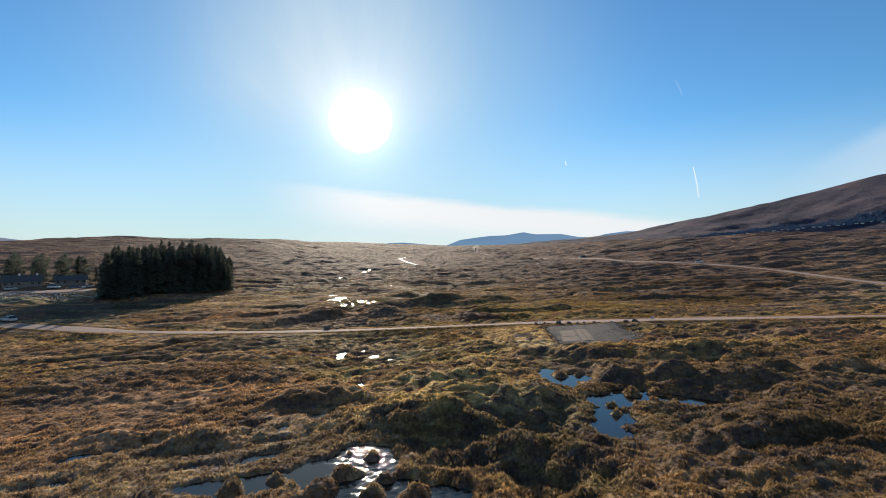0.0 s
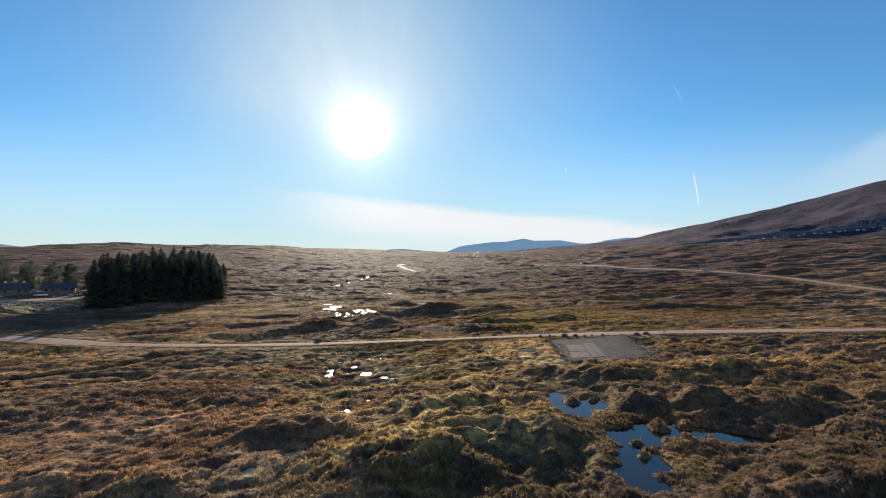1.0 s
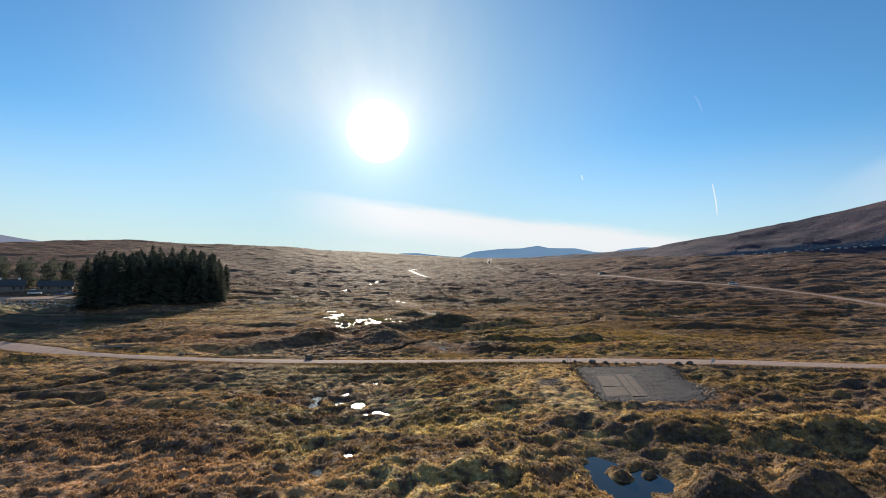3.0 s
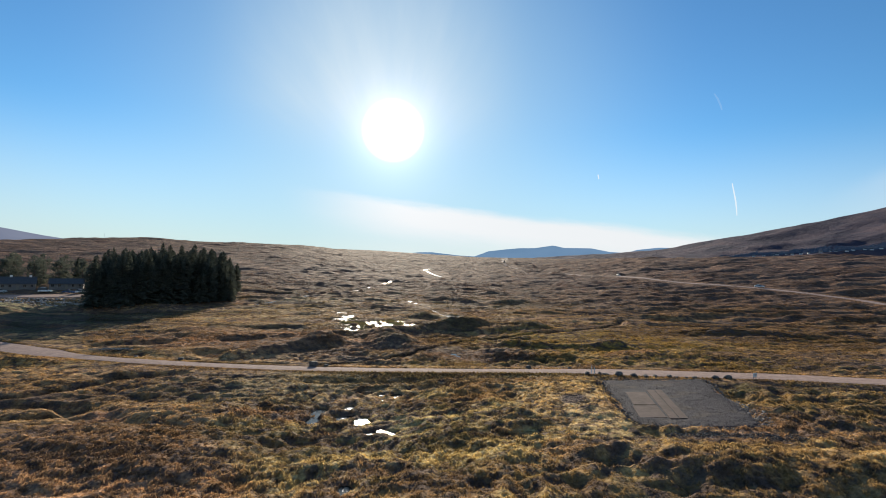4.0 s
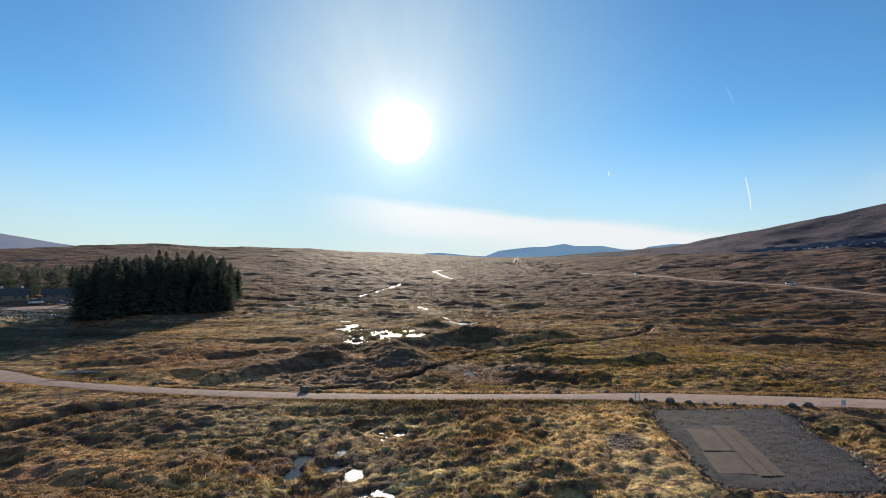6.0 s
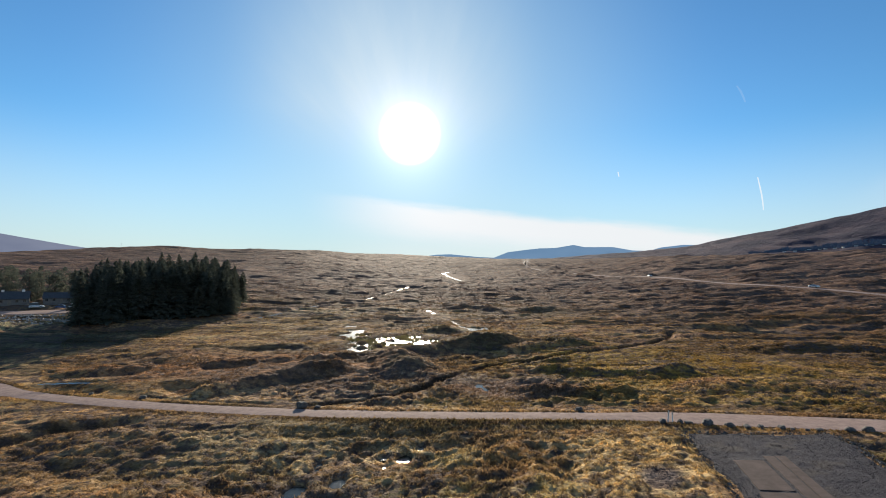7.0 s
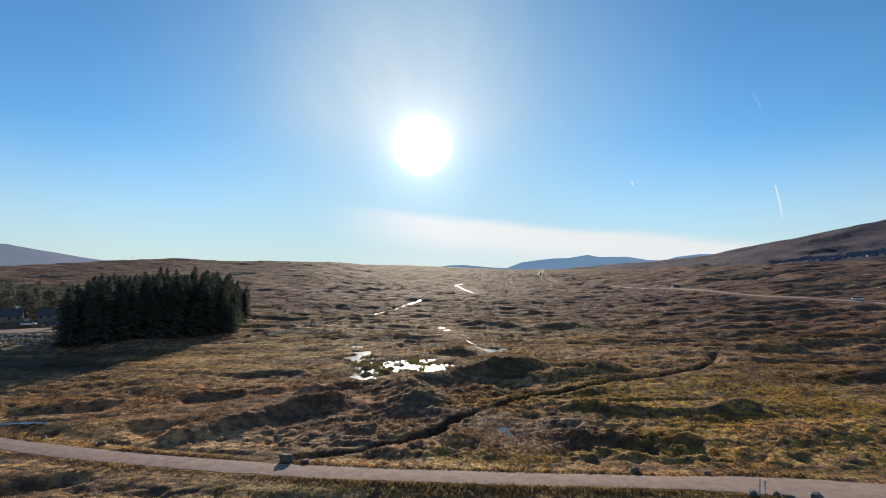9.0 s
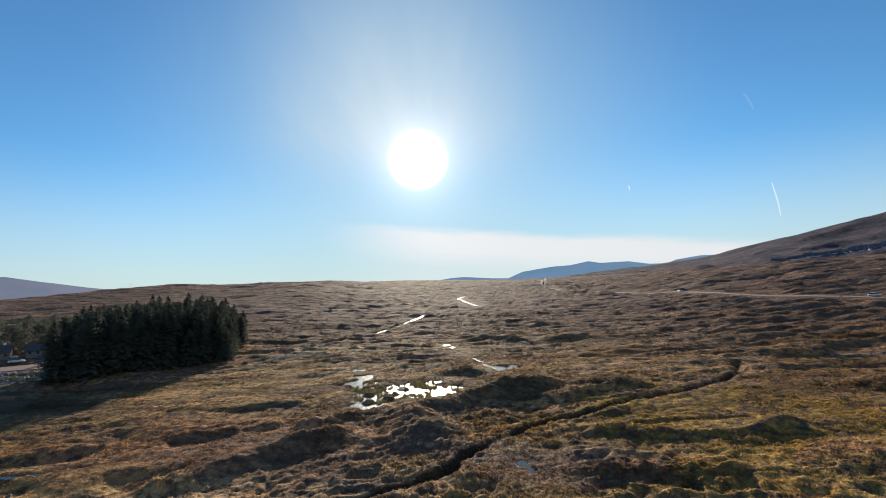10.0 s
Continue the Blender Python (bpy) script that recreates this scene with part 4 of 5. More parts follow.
def marker_post(x, y, tall, lean):
    base = new("marker_post")
    part("post", bevelled((0, 0, tall / 2), (0.11, 0.09, tall)), m_white, base)
    part("cap", bevelled((0, 0, tall + 0.03), (0.15, 0.12, 0.06)), m_wood, base, "dark timber cap")
    part("reflector", bevelled((0, -0.05, tall - 0.14), (0.07, 0.015, 0.12), 0.004), m_wood, base, "small dark reflector")
    base.matrix_basis = pose(x, y, ground_at(x, y) - 0.05, 0, lean, 10)
    return tagged(base, "white painted marker post beside the boulders", "post", "marker posts")


marker_post(18.5, 97.4, 1.25, 3)
marker_post(19.0, 97.5, 1.05, -2)


def notice_board(x, y):
    base = new("notice_board")
    for side in (-0.2, 0.2):
        part("post", bevelled((side, 0, 0.55), (0.07, 0.07, 1.1)), m_wood, base)
    panel = part("panel", bevelled((0, -0.055, 0.8), (0.56, 0.03, 0.55), 0.006), m_white, base, "pale board with faded print")
    for k, wide in enumerate((0.36, 0.42, 0.32, 0.40)):
        part("print", bevelled((0, -0.074, 0.97 - 0.1 * k), (wide, 0.006, 0.04), 0.001), m_wood, panel)
    base.matrix_basis = pose(x, y, ground_at(x, y) - 0.05, 0, 0, 14)
    return tagged(base, "small pale notice board on two timber posts", "sign")


notice_board(38.3, 92.2)

# concrete strips let into the pad
def slab(corners):
    bm = bmesh.new()
    low = [bm.verts.new((x, y, pad_level(x, y) - 0.1)) for x, y in corners]
    high = [bm.verts.new((x, y, pad_level(x, y) + 0.045)) for x, y in corners]
    bm.faces.new(high)
    for i in range(4):
        bm.faces.new((low[i], low[(i + 1) % 4], high[(i + 1) % 4], high[i]))
    bmesh.ops.recalc_face_normals(bm, faces=bm.faces[:])
    bmesh.ops.bevel(bm, geom=[e for e in bm.edges if all(v in high for v in e.verts)], offset=0.03, segments=2, affect="EDGES")
    return part("slab", bm, m_concrete, pad, "cracked brown-grey concrete slab")


def on_pad(u, v):
    """Along the strips (v) and across them (u), in metres, from the strips' south-west corner."""
    return 18.9 + u * 0.985 + v * 0.155, 75.2 - u * 0.17 + v * 0.985


for u0, u1, v0, v1 in ((-0.8, 1.72, 0.3, 5.0), (-0.6, 1.66, 5.3, 11.4), (1.95, 2.78, 0.0, 12.5), (2.86, 3.65, 0.1, 12.6)):
    slab([on_pad(u0, v0), on_pad(u1, v0), on_pad(u1, v1), on_pad(u0, v1)])


def scatter_stones(name, spots, low, high, seed, mat, label):
    """Loose stones, too many to count, in one mesh."""
    rng = np.random.RandomState(seed)
    count = len(spots)
    octa = np.array([(1, 0, 0), (0, 1, 0), (-1, 0, 0), (0, -1, 0), (0, 0, 0.8), (0, 0, -0.6)], float)
    tris = np.array([(0, 1, 4), (1, 2, 4), (2, 3, 4), (3, 0, 4), (1, 0, 5), (2, 1, 5), (3, 2, 5), (0, 3, 5)])
    size = rng.uniform(low, high, (count, 1, 1)) * rng.uniform(0.6, 1.4, (count, 1, 3))
    v = octa[None] * rng.uniform(0.7, 1.3, (count, 6, 1)) * size
    w = rng.uniform(0, 6.28, count)
    c, s_ = np.cos(w)[:, None], np.sin(w)[:, None]
    v = np.stack([v[..., 0] * c - v[..., 1] * s_, v[..., 0] * s_ + v[..., 1] * c, v[..., 2]], 2) + spots[:, None]
    f = tris[None] + 6 * np.arange(count)[:, None, None]
    return tagged(new(name, mesh_from(name, v.reshape(-1, 3), f.reshape(-1, 3), mat, False)), label, name.replace("_", " "), kind="stuff")


m_pale, n = material("pale lichened stone")
where = place(n)
finish(n, principled(n, n.ramp(n.noise(where, 2.0, 5, 0.7), [(0.3, (0.22, 0.20, 0.18)), (0.7, (0.50, 0.47, 0.42))]), 0.85, normal=bump(n, n.noise(where, 8.0, 4), 0.05, 0.6)))

rs = np.random.RandomState(5)
sx, sy = rs.uniform(15.5, 34, 24000), rs.uniform(65, 97, 24000)
d = inside_pad(sx, sy)
u, v = (sx - 18.9) * 0.985 - (sy - 75.2) * 0.17, (sx - 18.9) * 0.155 + (sy - 75.2) * 0.985
keep = (d > -0.9) & (rs.uniform(0, 1, 24000) < np.where(d < 1.6, 0.80, 0.42)) & ~((u > -0.85) & (u < 3.7) & (v > -0.1) & (v < 12.7))
sx, sy, d = sx[keep], sy[keep], d[keep]
# a thin spill of the same stone in the straw west of the pad
ex, ey = rs.normal(13.0, 1.0, 900), rs.normal(82.0, 1.7, 900)
sx, sy, d = np.concatenate([sx, ex]), np.concatenate([sy, ey]), np.concatenate([d, inside_pad(ex, ey)])
sz = np.where(d > 0, pad_level(sx, sy), land(sx, sy)) + 0.03
scatter_stones("gravel_stones", np.stack([sx, sy, sz], 1), 0.018, 0.045, 6, m_gravel, "loose grey crushed stone round the hardstanding")
ex, ey = rs.uniform(16, 33, 5200), rs.uniform(69, 96, 5200)
d = inside_pad(ex, ey) + 0.25 * relief(ex, ey, 2.0, 54)
ex, ey = ex[np.abs(d + 0.15) < 0.55], ey[np.abs(d + 0.15) < 0.55]
scatter_stones("kerb_stones", np.stack([ex, ey, np.maximum(land(ex, ey), pad_level(ex, ey) - 0.1) + 0.03], 1), 0.05, 0.15, 9, m_rock, "rough grey stones heaped along the edge of the hardstanding")
ex = rs.uniform(0, 1, 80)
ex, ey = 29.6 - 1.6 * ex + rs.normal(0.4, 0.4, 80), 80 - 9 * ex + rs.normal(0, 0.4, 80)
spill_x = rs.uniform(18.5, 28.5, 1400)
spill_y = 69.6 - 0.28 * (spill_x - 19) + rs.normal(0, 0.5, 1400)
scatter_stones("pale_stones", np.stack([ex, ey, land(ex, ey) + 0.04], 1), 0.05, 0.13, 12, m_pale, "pale stones tipped beside the hardstanding")
scatter_stones("spilled_gravel", np.stack([spill_x, spill_y, land(spill_x, spill_y) + 0.05], 1), 0.03, 0.08, 13, m_rock, "grey gravel spilled in the grass below the hardstanding")
sx, sy = rs.uniform(-172, -126, 1600), rs.uniform(160, 192, 1600)
keep = (beside(sx, sy, TRACK, 30.0) > 6) & (beside(sx, sy, TRACK, 30.0) < 22) & (sy < 196 + 0.55 * (sx + 140))
sx, sy = sx[keep], sy[keep]
scatter_stones("rubble", np.stack([sx, sy, land(sx, sy) + 0.1], 1), 0.16, 0.5, 8, m_pale, "pale stones scattered in rough grass below the track")

# ---- the houses beyond the wood ----
m_slate, n = material("dark slate")
finish(n, principled(n, n.ramp(n.noise(place(n), 2.5, 5, 0.7), [(0.3, (0.035, 0.037, 0.042)), (0.7, (0.085, 0.085, 0.09))]), 0.7))
m_harl, n = material("grey roughcast")
finish(n, principled(n, n.ramp(n.noise(place(n), 0.8, 5, 0.7), [(0.3, (0.13, 0.12, 0.11)), (0.7, (0.21, 0.195, 0.18))]), 0.9))
m_glass, n = material("window glass")
finish(n, principled(n, (0.02, 0.025, 0.03), 0.06))
m_rubber, n = material("rubber")
finish(n, principled(n, n.ramp(n.noise(place(n), 20.0, 2), [(0.3, (0.015, 0.015, 0.015)), (0.7, (0.03, 0.03, 0.03))]), 0.8))
m_steel, n = material("galvanised steel")
finish(n, principled(n, n.ramp(n.noise(place(n), 8.0, 3), [(0.3, (0.35, 0.36, 0.37)), (0.7, (0.5, 0.51, 0.52))]), 0.4, 0.9))


def paint(name, colour):
    m, n = material(name)
    finish(n, principled(n, n.ramp(n.noise(place(n), 2.0, 3), [(0.3, tuple(c * 0.85 for c in colour)), (0.7, colour)]), 0.3))
    return m


def prism(long, deep, low, high, over=0.35, thick=0.16):
    """A pitched roof with overhang and thickness, ridge along x."""
    bm = bmesh.new()
    a, b = long / 2 + over, deep / 2 + over
    drop = (high - low) * over / (deep / 2)
    for x in (-a, a):
        for y, z in ((-b, low - drop), (0, high), (b, low - drop)):
            bm.verts.new((x, y, z + thick)), bm.verts.new((x, y, z))
    v = list(bm.verts)
    for i, j in ((0, 2), (2, 4)):
        bm.faces.new((v[i], v[j], v[j + 6], v[i + 6]))
        bm.faces.new((v[i + 1], v[i + 7], v[j + 7], v[j + 1]))
    for e in (0, 6):
        bm.faces.new((v[e], v[e + 1], v[e + 3], v[e + 2])), bm.faces.new((v[e + 2], v[e + 3], v[e + 5], v[e + 4]))
    for i in (0, 4):
        bm.faces.new((v[i], v[i + 6], v[i + 7], v[i + 1]))
    bmesh.ops.recalc_face_normals(bm, faces=bm.faces[:])
    return bm


def house(x, y, turn, long, deep, low, high, windows, chimneys, label):
    base = new("house")
    bm = bmesh.new()
    a, b = long / 2, deep / 2
    ring = [(-a, -b), (a, -b), (a, b), (-a, b)]
    v0 = [bm.verts.new((p, q, -0.4)) for p, q in ring]
    v1 = [bm.verts.new((p, q, low)) for p, q in ring]
    tips = [bm.verts.new((-a, 0, high)), bm.verts.new((a, 0, high))]
    bm.faces.new((v0[0], v0[1], v1[1], v1[0])), bm.faces.new((v0[2], v0[3], v1[3], v1[2]))
    bm.faces.new((v0[1], v0[2], v1[2], tips[1], v1[1])), bm.faces.new((v0[3], v0[0], v1[0], tips[0], v1[3]))
    part("wall", bm, m_harl, base)
    part("roof", prism(long, deep, low, high), m_slate, base, "dark slate roof")
    for k in range(windows):
        p = -a + long * (k + 0.5) / windows
        if k == windows // 2:
            part("door", bevelled((p, -b - 0.02, 1.0), (0.95, 0.08, 2.0), 0.01), m_wood, base, "plain dark door")
            continue
        w = part("window", bevelled((p, -b - 0.01, 1.45), (0.95, 0.08, 1.05), 0.01), m_wood, base)
        for side in (-0.26, 0.26):
            part("pane", bevelled((p + side * 0.8, -b - 0.045, 1.45), (0.36, 0.03, 0.88), 0.004), m_glass, w)
    for p in chimneys:
        c = part("chimney", bevelled((p, 0, high + 0.25), (0.8, 0.55, 1.0), 0.03), m_white, base, "white chimney stack")
        for side in (-0.22, 0.22):
            bm = bmesh.new()
            bmesh.ops.create_cone(bm, cap_ends=True, segments=10, radius1=0.13, radius2=0.11, depth=0.4, matrix=Matrix.Translation((p + side, 0, high + 0.95)))
            part("chimney_pot", bm, m_rock, c)
    base.matrix_basis = pose(x, y, ground_at(x, y), 0, 0, turn)
    return tagged(base, label, "house", "houses beyond the wood")


house(-175, 209, 40, 13, 6, 2.4, 4.7, 6, (-1.0, 4.8), "low grey stone house with dark slate roof and white chimneys")
house(-162, 219, 34, 11, 5.5, 2.2, 4.0, 5, (), "low grey stone cottage with dark slate roof")
house(-190, 203, 42, 9, 6, 2.5, 4.8, 5, (3.5,), "gabled grey stone house with dark slate roof")
house(-150, 236, 20, 7, 5, 2.4, 4.2, 3, (), "small grey stone outbuilding with dark slate roof")


def loft(bm, rings):
    """Skins a row of rings of corners."""
    made = [[bm.verts.new(p) for p in ring] for ring in rings]
    k = len(made[0])
    for a, b in zip(made, made[1:]):
        for i in range(k):
            bm.faces.new((a[i], a[(i + 1) % k], b[(i + 1) % k], b[i]))
    bm.faces.new(made[0][::-1]), bm.faces.new(made[-1])
    bmesh.ops.recalc_face_normals(bm, faces=bm.faces[:])


def car(x, y, z, turn, mat, label, tall=1.45, boxy=0.0):
    base = new("car")
    bm = bmesh.new()
    half = 0.88
    prof = [(-2.1, 0.35, 0.72), (-2.05, 0.3, 0.9), (-1.2, 0.28, 0.95), (0.0, 0.28, 0.96), (1.0, 0.28, 0.95), (1.8, 0.3, 0.82), (2.1, 0.36, 0.65)]
    loft(bm, [[(u, -half, lo), (u, half, lo), (u, half * 0.98, hi), (u, -half * 0.98, hi)] for u, lo, hi in prof])
    bmesh.ops.bevel(bm, geom=bm.edges[:], offset=0.05, segments=2, affect="EDGES")
    body = part("body", bm, mat, base, smoothed=True)
    bm = bmesh.new()
    back, front = -1.75 - 0.25 * boxy, 0.95
    loft(bm, [[(back, -0.8, 0.93), (front, -0.8, 0.93), (front, 0.8, 0.93), (back, 0.8, 0.93)], [(back + 0.45 - 0.4 * boxy, -0.66, tall), (front - 0.7, -0.66, tall), (front - 0.7, 0.66, tall), (back + 0.45 - 0.4 * boxy, 0.66, tall)]])
    bmesh.ops.bevel(bm, geom=bm.edges[:], offset=0.05, segments=2, affect="EDGES")
    cabin = part("cabin", bm, m_glass, base, "dark glazed cabin")
    part("roof", bevelled((-0.55, 0, tall + 0.01), (1.35 + 0.3 * boxy, 1.28, 0.05), 0.02), mat, cabin)
    for u in (-1.35, 1.3):
        for v in (-0.82, 0.82):
            bm = bmesh.new()
            bmesh.ops.create_cone(bm, cap_ends=True, segments=16, radius1=0.33, radius2=0.33, depth=0.2, matrix=Matrix.Translation((u, v, 0.33)) @ Matrix.Rotation(math.pi / 2, 4, "X"))
            wheel = part("wheel", bm, m_rubber, base)
            bm = bmesh.new()
            bmesh.ops.create_cone(bm, cap_ends=True, segments=12, radius1=0.2, radius2=0.2, depth=0.22, matrix=Matrix.Translation((u, v, 0.33)) @ Matrix.Rotation(math.pi / 2, 4, "X"))
            part("rim", bm, m_steel, wheel)
    for v in (-0.6, 0.6):
        part("headlight", bevelled((2.05, v, 0.66), (0.1, 0.35, 0.14), 0.02), m_glass, base)
    base.matrix_basis = pose(x, y, z, 0, 0, turn)
    return tagged(base, label, "car")


m_car_white, m_car_silver, m_car_dark, m_car_blue = paint("white car paint", (0.75, 0.75, 0.74)), paint("silver car paint", (0.45, 0.46, 0.48)), paint("black car paint", (0.03, 0.03, 0.035)), paint("blue car paint", (0.05, 0.09, 0.2))


def on_road(line, k, off=0.0):
    """A place on a road and the bearing along it."""
    a, b = line[k], line[k + 1]
    w = (b - a) / np.hypot(*(b - a))
    return a[0] - w[1] * off, a[1] + w[0] * off, math.degrees(math.atan2(w[1], w[0]))


x, y, turn = on_road(FAR_ROAD, int(np.argmin(np.hypot(FAR_ROAD[:, 0] - 140, FAR_ROAD[:, 1] - 278))), -1.4)
car(x, y, float(far_level(np.array([x]), np.array([y]))[0]) + 0.06, turn + 180, m_car_white, "white car on the moorland road")
x, y, turn = on_road(FAR_ROAD, int(np.argmin(np.hypot(FAR_ROAD[:, 0] - 110.5, FAR_ROAD[:, 1] - 401))), -1.0)
car(x, y, float(far_level(np.array([x]), np.array([y]))[0]) + 0.06, turn, m_car_silver, "silver estate car on the moorland road", 1.7, 1.0)
car(-109.8, 127.0, ground_at(-109.8, 127.0), 160, m_car_silver, "silver car parked beside the single-track road")
for x, y, turn, mat, words, boxy in ((-158, 204, 30, m_car_white, "white van parked in front of the cottage", 1.0), (-172, 200, 35, m_car_silver, "silver car parked in front of the houses", 0.0),
                                     (-152, 208, 25, m_car_blue, "dark blue car parked by the cottage", 0.0), (-177, 197, 40, m_car_dark, "black car parked in front of the houses", 0.0), (-146, 207, 70, m_car_white, "white car parked at the end of the track", 0.0)):
    car(x, y, ground_at(x, y), turn, mat, words, 1.45 + 0.5 * boxy, boxy)


# trees round the houses
def broad_tree(name, tall, wide, seed):
    """A bushy pine: a bent trunk, limbs and a crown of many small clumps with gaps."""
    rng = random.Random(seed)
    base = new(name)
    bm = bmesh.new()
    bmesh.ops.create_cone(bm, cap_ends=True, segments=8, radius1=0.022 * tall, radius2=0.05, depth=tall * 0.85, matrix=Matrix.Translation((0, 0, tall * 0.425)))
    part("trunk", bm, m_bark, base)
    verts, faces = [], []
    for i in range(9):
        w, z = rng.uniform(0, 6.28), tall * rng.uniform(0.3, 0.8)
        bm = bmesh.new()
        tip = Vector((math.cos(w) * wide * 0.75, math.sin(w) * wide * 0.75, z + tall * 0.12))
        way = tip - Vector((0, 0, z))
        bmesh.ops.create_cone(bm, cap_ends=True, segments=6, radius1=0.009 * tall, radius2=0.02, depth=way.length, matrix=Matrix.Translation(Vector((0, 0, z)) + way / 2) @ way.to_track_quat("Z", "Y").to_matrix().to_4x4())
        part("limb", bm, m_bark, base)
    for i in range(95):
        w, k = rng.uniform(0, 6.28), rng.uniform(0.06, 1.0)
        r = wide * math.sin(min(0.97, 0.12 + k * 0.86) * math.pi) ** 0.6 * rng.uniform(0.35, 1.05)
        c = Vector((math.cos(w) * r, math.sin(w) * r, tall * k))
        for j in range(22):
            p = c + Vector((rng.gauss(0, 0.5), rng.gauss(0, 0.5), rng.gauss(0, 0.38))) * wide * 0.22
            q = [p + Vector((rng.uniform(-1, 1), rng.uniform(-1, 1), rng.uniform(-1, 1))) * 0.34 for _ in range(3)]
            faces.append((len(verts), len(verts) + 1, len(verts) + 2))
            verts.extend(tuple(v) for v in q)
    crown = new("crown", mesh_from("crown", verts, faces, m_needles, False))
    crown.parent = base
    return tagged(base, "dark green bushy pine behind the houses", "tree", "pines round the houses")


pines = [broad_tree("pine_tree", 13, 3.6, 21), broad_tree("pine_tree", 11, 3.2, 22)]
spots = [(-190, 222), (-183, 226), (-178, 221), (-198, 219), (-205, 213), (-186, 233), (-195, 230), (-207, 224), (-174, 229), (-212, 205), (-201, 236), (-168, 233), (-180, 240), (-187, 217), (-194, 213), (-171, 225), (-202, 208), (-163, 228), (-210, 231), (-219, 214), (-191, 240)]
for k, (x, y) in enumerate(spots):
    m = pose(x, y, ground_at(x, y) - 0.1, 0, 0, 47 * k)
    if k < 2:
        pines[k].matrix_basis = m
    else:
        copy_thing(pines[k % 2], m)
for k, (x, y, size) in enumerate([(-166, 229, 0.72), (-157, 231, 0.45), (-148, 226, 0.55), (-141, 222, 0.7), (-163, 236, 0.4)]):
    ob = copy_thing(spruces[k % 3], pose(x, y, ground_at(x, y) - 0.1, 0, 0, 61 * k) @ Matrix.Diagonal((size, size, size, 1)))
    tagged(ob, "small dark spruce beside the cottages", "tree", "spruces beside the cottages")

# ---- a plume of pale smoke far up the moor ----
m_smoke, n = material("pale smoke")
d, tr, mx = n.add("ShaderNodeBsdfTranslucent"), n.add("ShaderNodeBsdfTransparent"), n.add("ShaderNodeMixShader")
d.inputs[0].default_value = (0.8, 0.8, 0.8, 1)
n.link(n.ease(n.noise(place(n), 0.5, 4, 0.7), 0.35, 0.65, 0.01, 0.05), mx.inputs[0])
n.link(tr.outputs[0], mx.inputs[1]), n.link(d.outputs[0], mx.inputs[2])
finish(n, mx.outputs[0])


def smoke_plume(x, y):
    """Two leaning columns of soft, uneven billows."""
    rng = random.Random(91)
    bm = bmesh.new()
    for lean, tall in ((-0.30, 7.0), (0.25, 9.0)):
        for k in range(9):
            up = (k + 0.5) / 9
            r = 1.0 + 1.5 * up + rng.uniform(-0.3, 0.3)
            at = (lean * tall * up + rng.uniform(-0.6, 0.6), rng.uniform(-1, 1), tall * up)
            made = bmesh.ops.create_icosphere(bm, subdivisions=2, radius=r, matrix=Matrix.Translation(at))["verts"]
            for v in made:
                v.co += (v.co - Vector(at)) * 0.5 * noise.noise(v.co * 0.9)
    ob = part("smoke", bm, m_smoke, smoothed=True)
    ob.location = (x, y, ground_at(x, y))
    return tagged(ob, "thin pale smoke rising from the open moor", "smoke")


smoke_plume(47, 722)

# ---- the mast on the skyline ----
mast = new("radio_mast")
bm = bmesh.new()
bmesh.ops.create_cone(bm, cap_ends=True, segments=8, radius1=0.14, radius2=0.07, depth=6.0, matrix=Matrix.Translation((0, 0, 3.0)))
part("pole", bm, m_steel, mast)
part("aerial", bevelled((0, 0, 5.2), (0.3, 0.15, 1.2), 0.04), m_steel, mast)
part("footing", bevelled((0, 0, 0.1), (1.6, 1.6, 0.4), 0.05), m_concrete, mast)
mast.matrix_basis = pose(-421, 580, ground_at(-421, 580) - 0.1)
tagged(mast, "slim grey radio mast standing on the ridge", "mast")


# ---- the far settlement at the foot of the hill ----
def on_hill(bearing, away):
    a = radians(bearing)
    return away * math.sin(a), 45 + away * math.cos(a)


scene_hill = bpy.data.objects["backdrop_hill_north"]
hv = np.array([v.co for v in scene_hill.data.vertices])


def hill_at(x, y):
    k = np.argsort(np.hypot(hv[:, 0] - x, hv[:, 1] - y))[:4]
    return float(hv[k, 2].mean())


m_hazy_wood, n = material("haze-tinted conifers")
# needle colour lifted towards blue in place of haze
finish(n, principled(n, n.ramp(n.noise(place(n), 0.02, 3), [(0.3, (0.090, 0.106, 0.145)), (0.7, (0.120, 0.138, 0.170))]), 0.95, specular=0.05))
rng = random.Random(77)


def up_hill(bearing, el):
    """The place on the hill over this bearing that stands at this elevation."""
    for away in range(1520, 2600, 8):
        x, y = on_hill(bearing, away)
        z = hill_at(x, y)
        if z - 18 > away * math.tan(radians(el)):
            break
    return x, y, z


belt = [(b, *up_hill(b, 1.12 + 0.085 * (b - 27))) for b in np.linspace(26, 50, 49)]
verts, faces = [], []
for i in range(2600):
    k = rng.uniform(0, 47.9)
    a, b = belt[int(k)], belt[int(k) + 1]
    t_ = k - int(k)
    back = rng.random() ** 1.5 * 90 * min(1, (k + 2) / 16)
    x, y = a[1] + (b[1] - a[1]) * t_, a[2] + (b[2] - a[2]) * t_
    w = math.atan2(x, y - 45)
    x, y = x + back * math.sin(w), y + back * math.cos(w)
    z, tall, wide = hill_at(x, y), rng.uniform(3, 6.5), rng.uniform(4, 7)
    n0 = len(verts)
    for j in range(6):
        w = j * 1.047 + rng.uniform(-.3, .3)
        verts.append((x + wide * math.cos(w), y + wide * math.sin(w), z - 4))
    verts.append((x, y, z + tall))
    faces.extend((n0 + j, n0 + (j + 1) % 6, n0 + 6) for j in range(6))
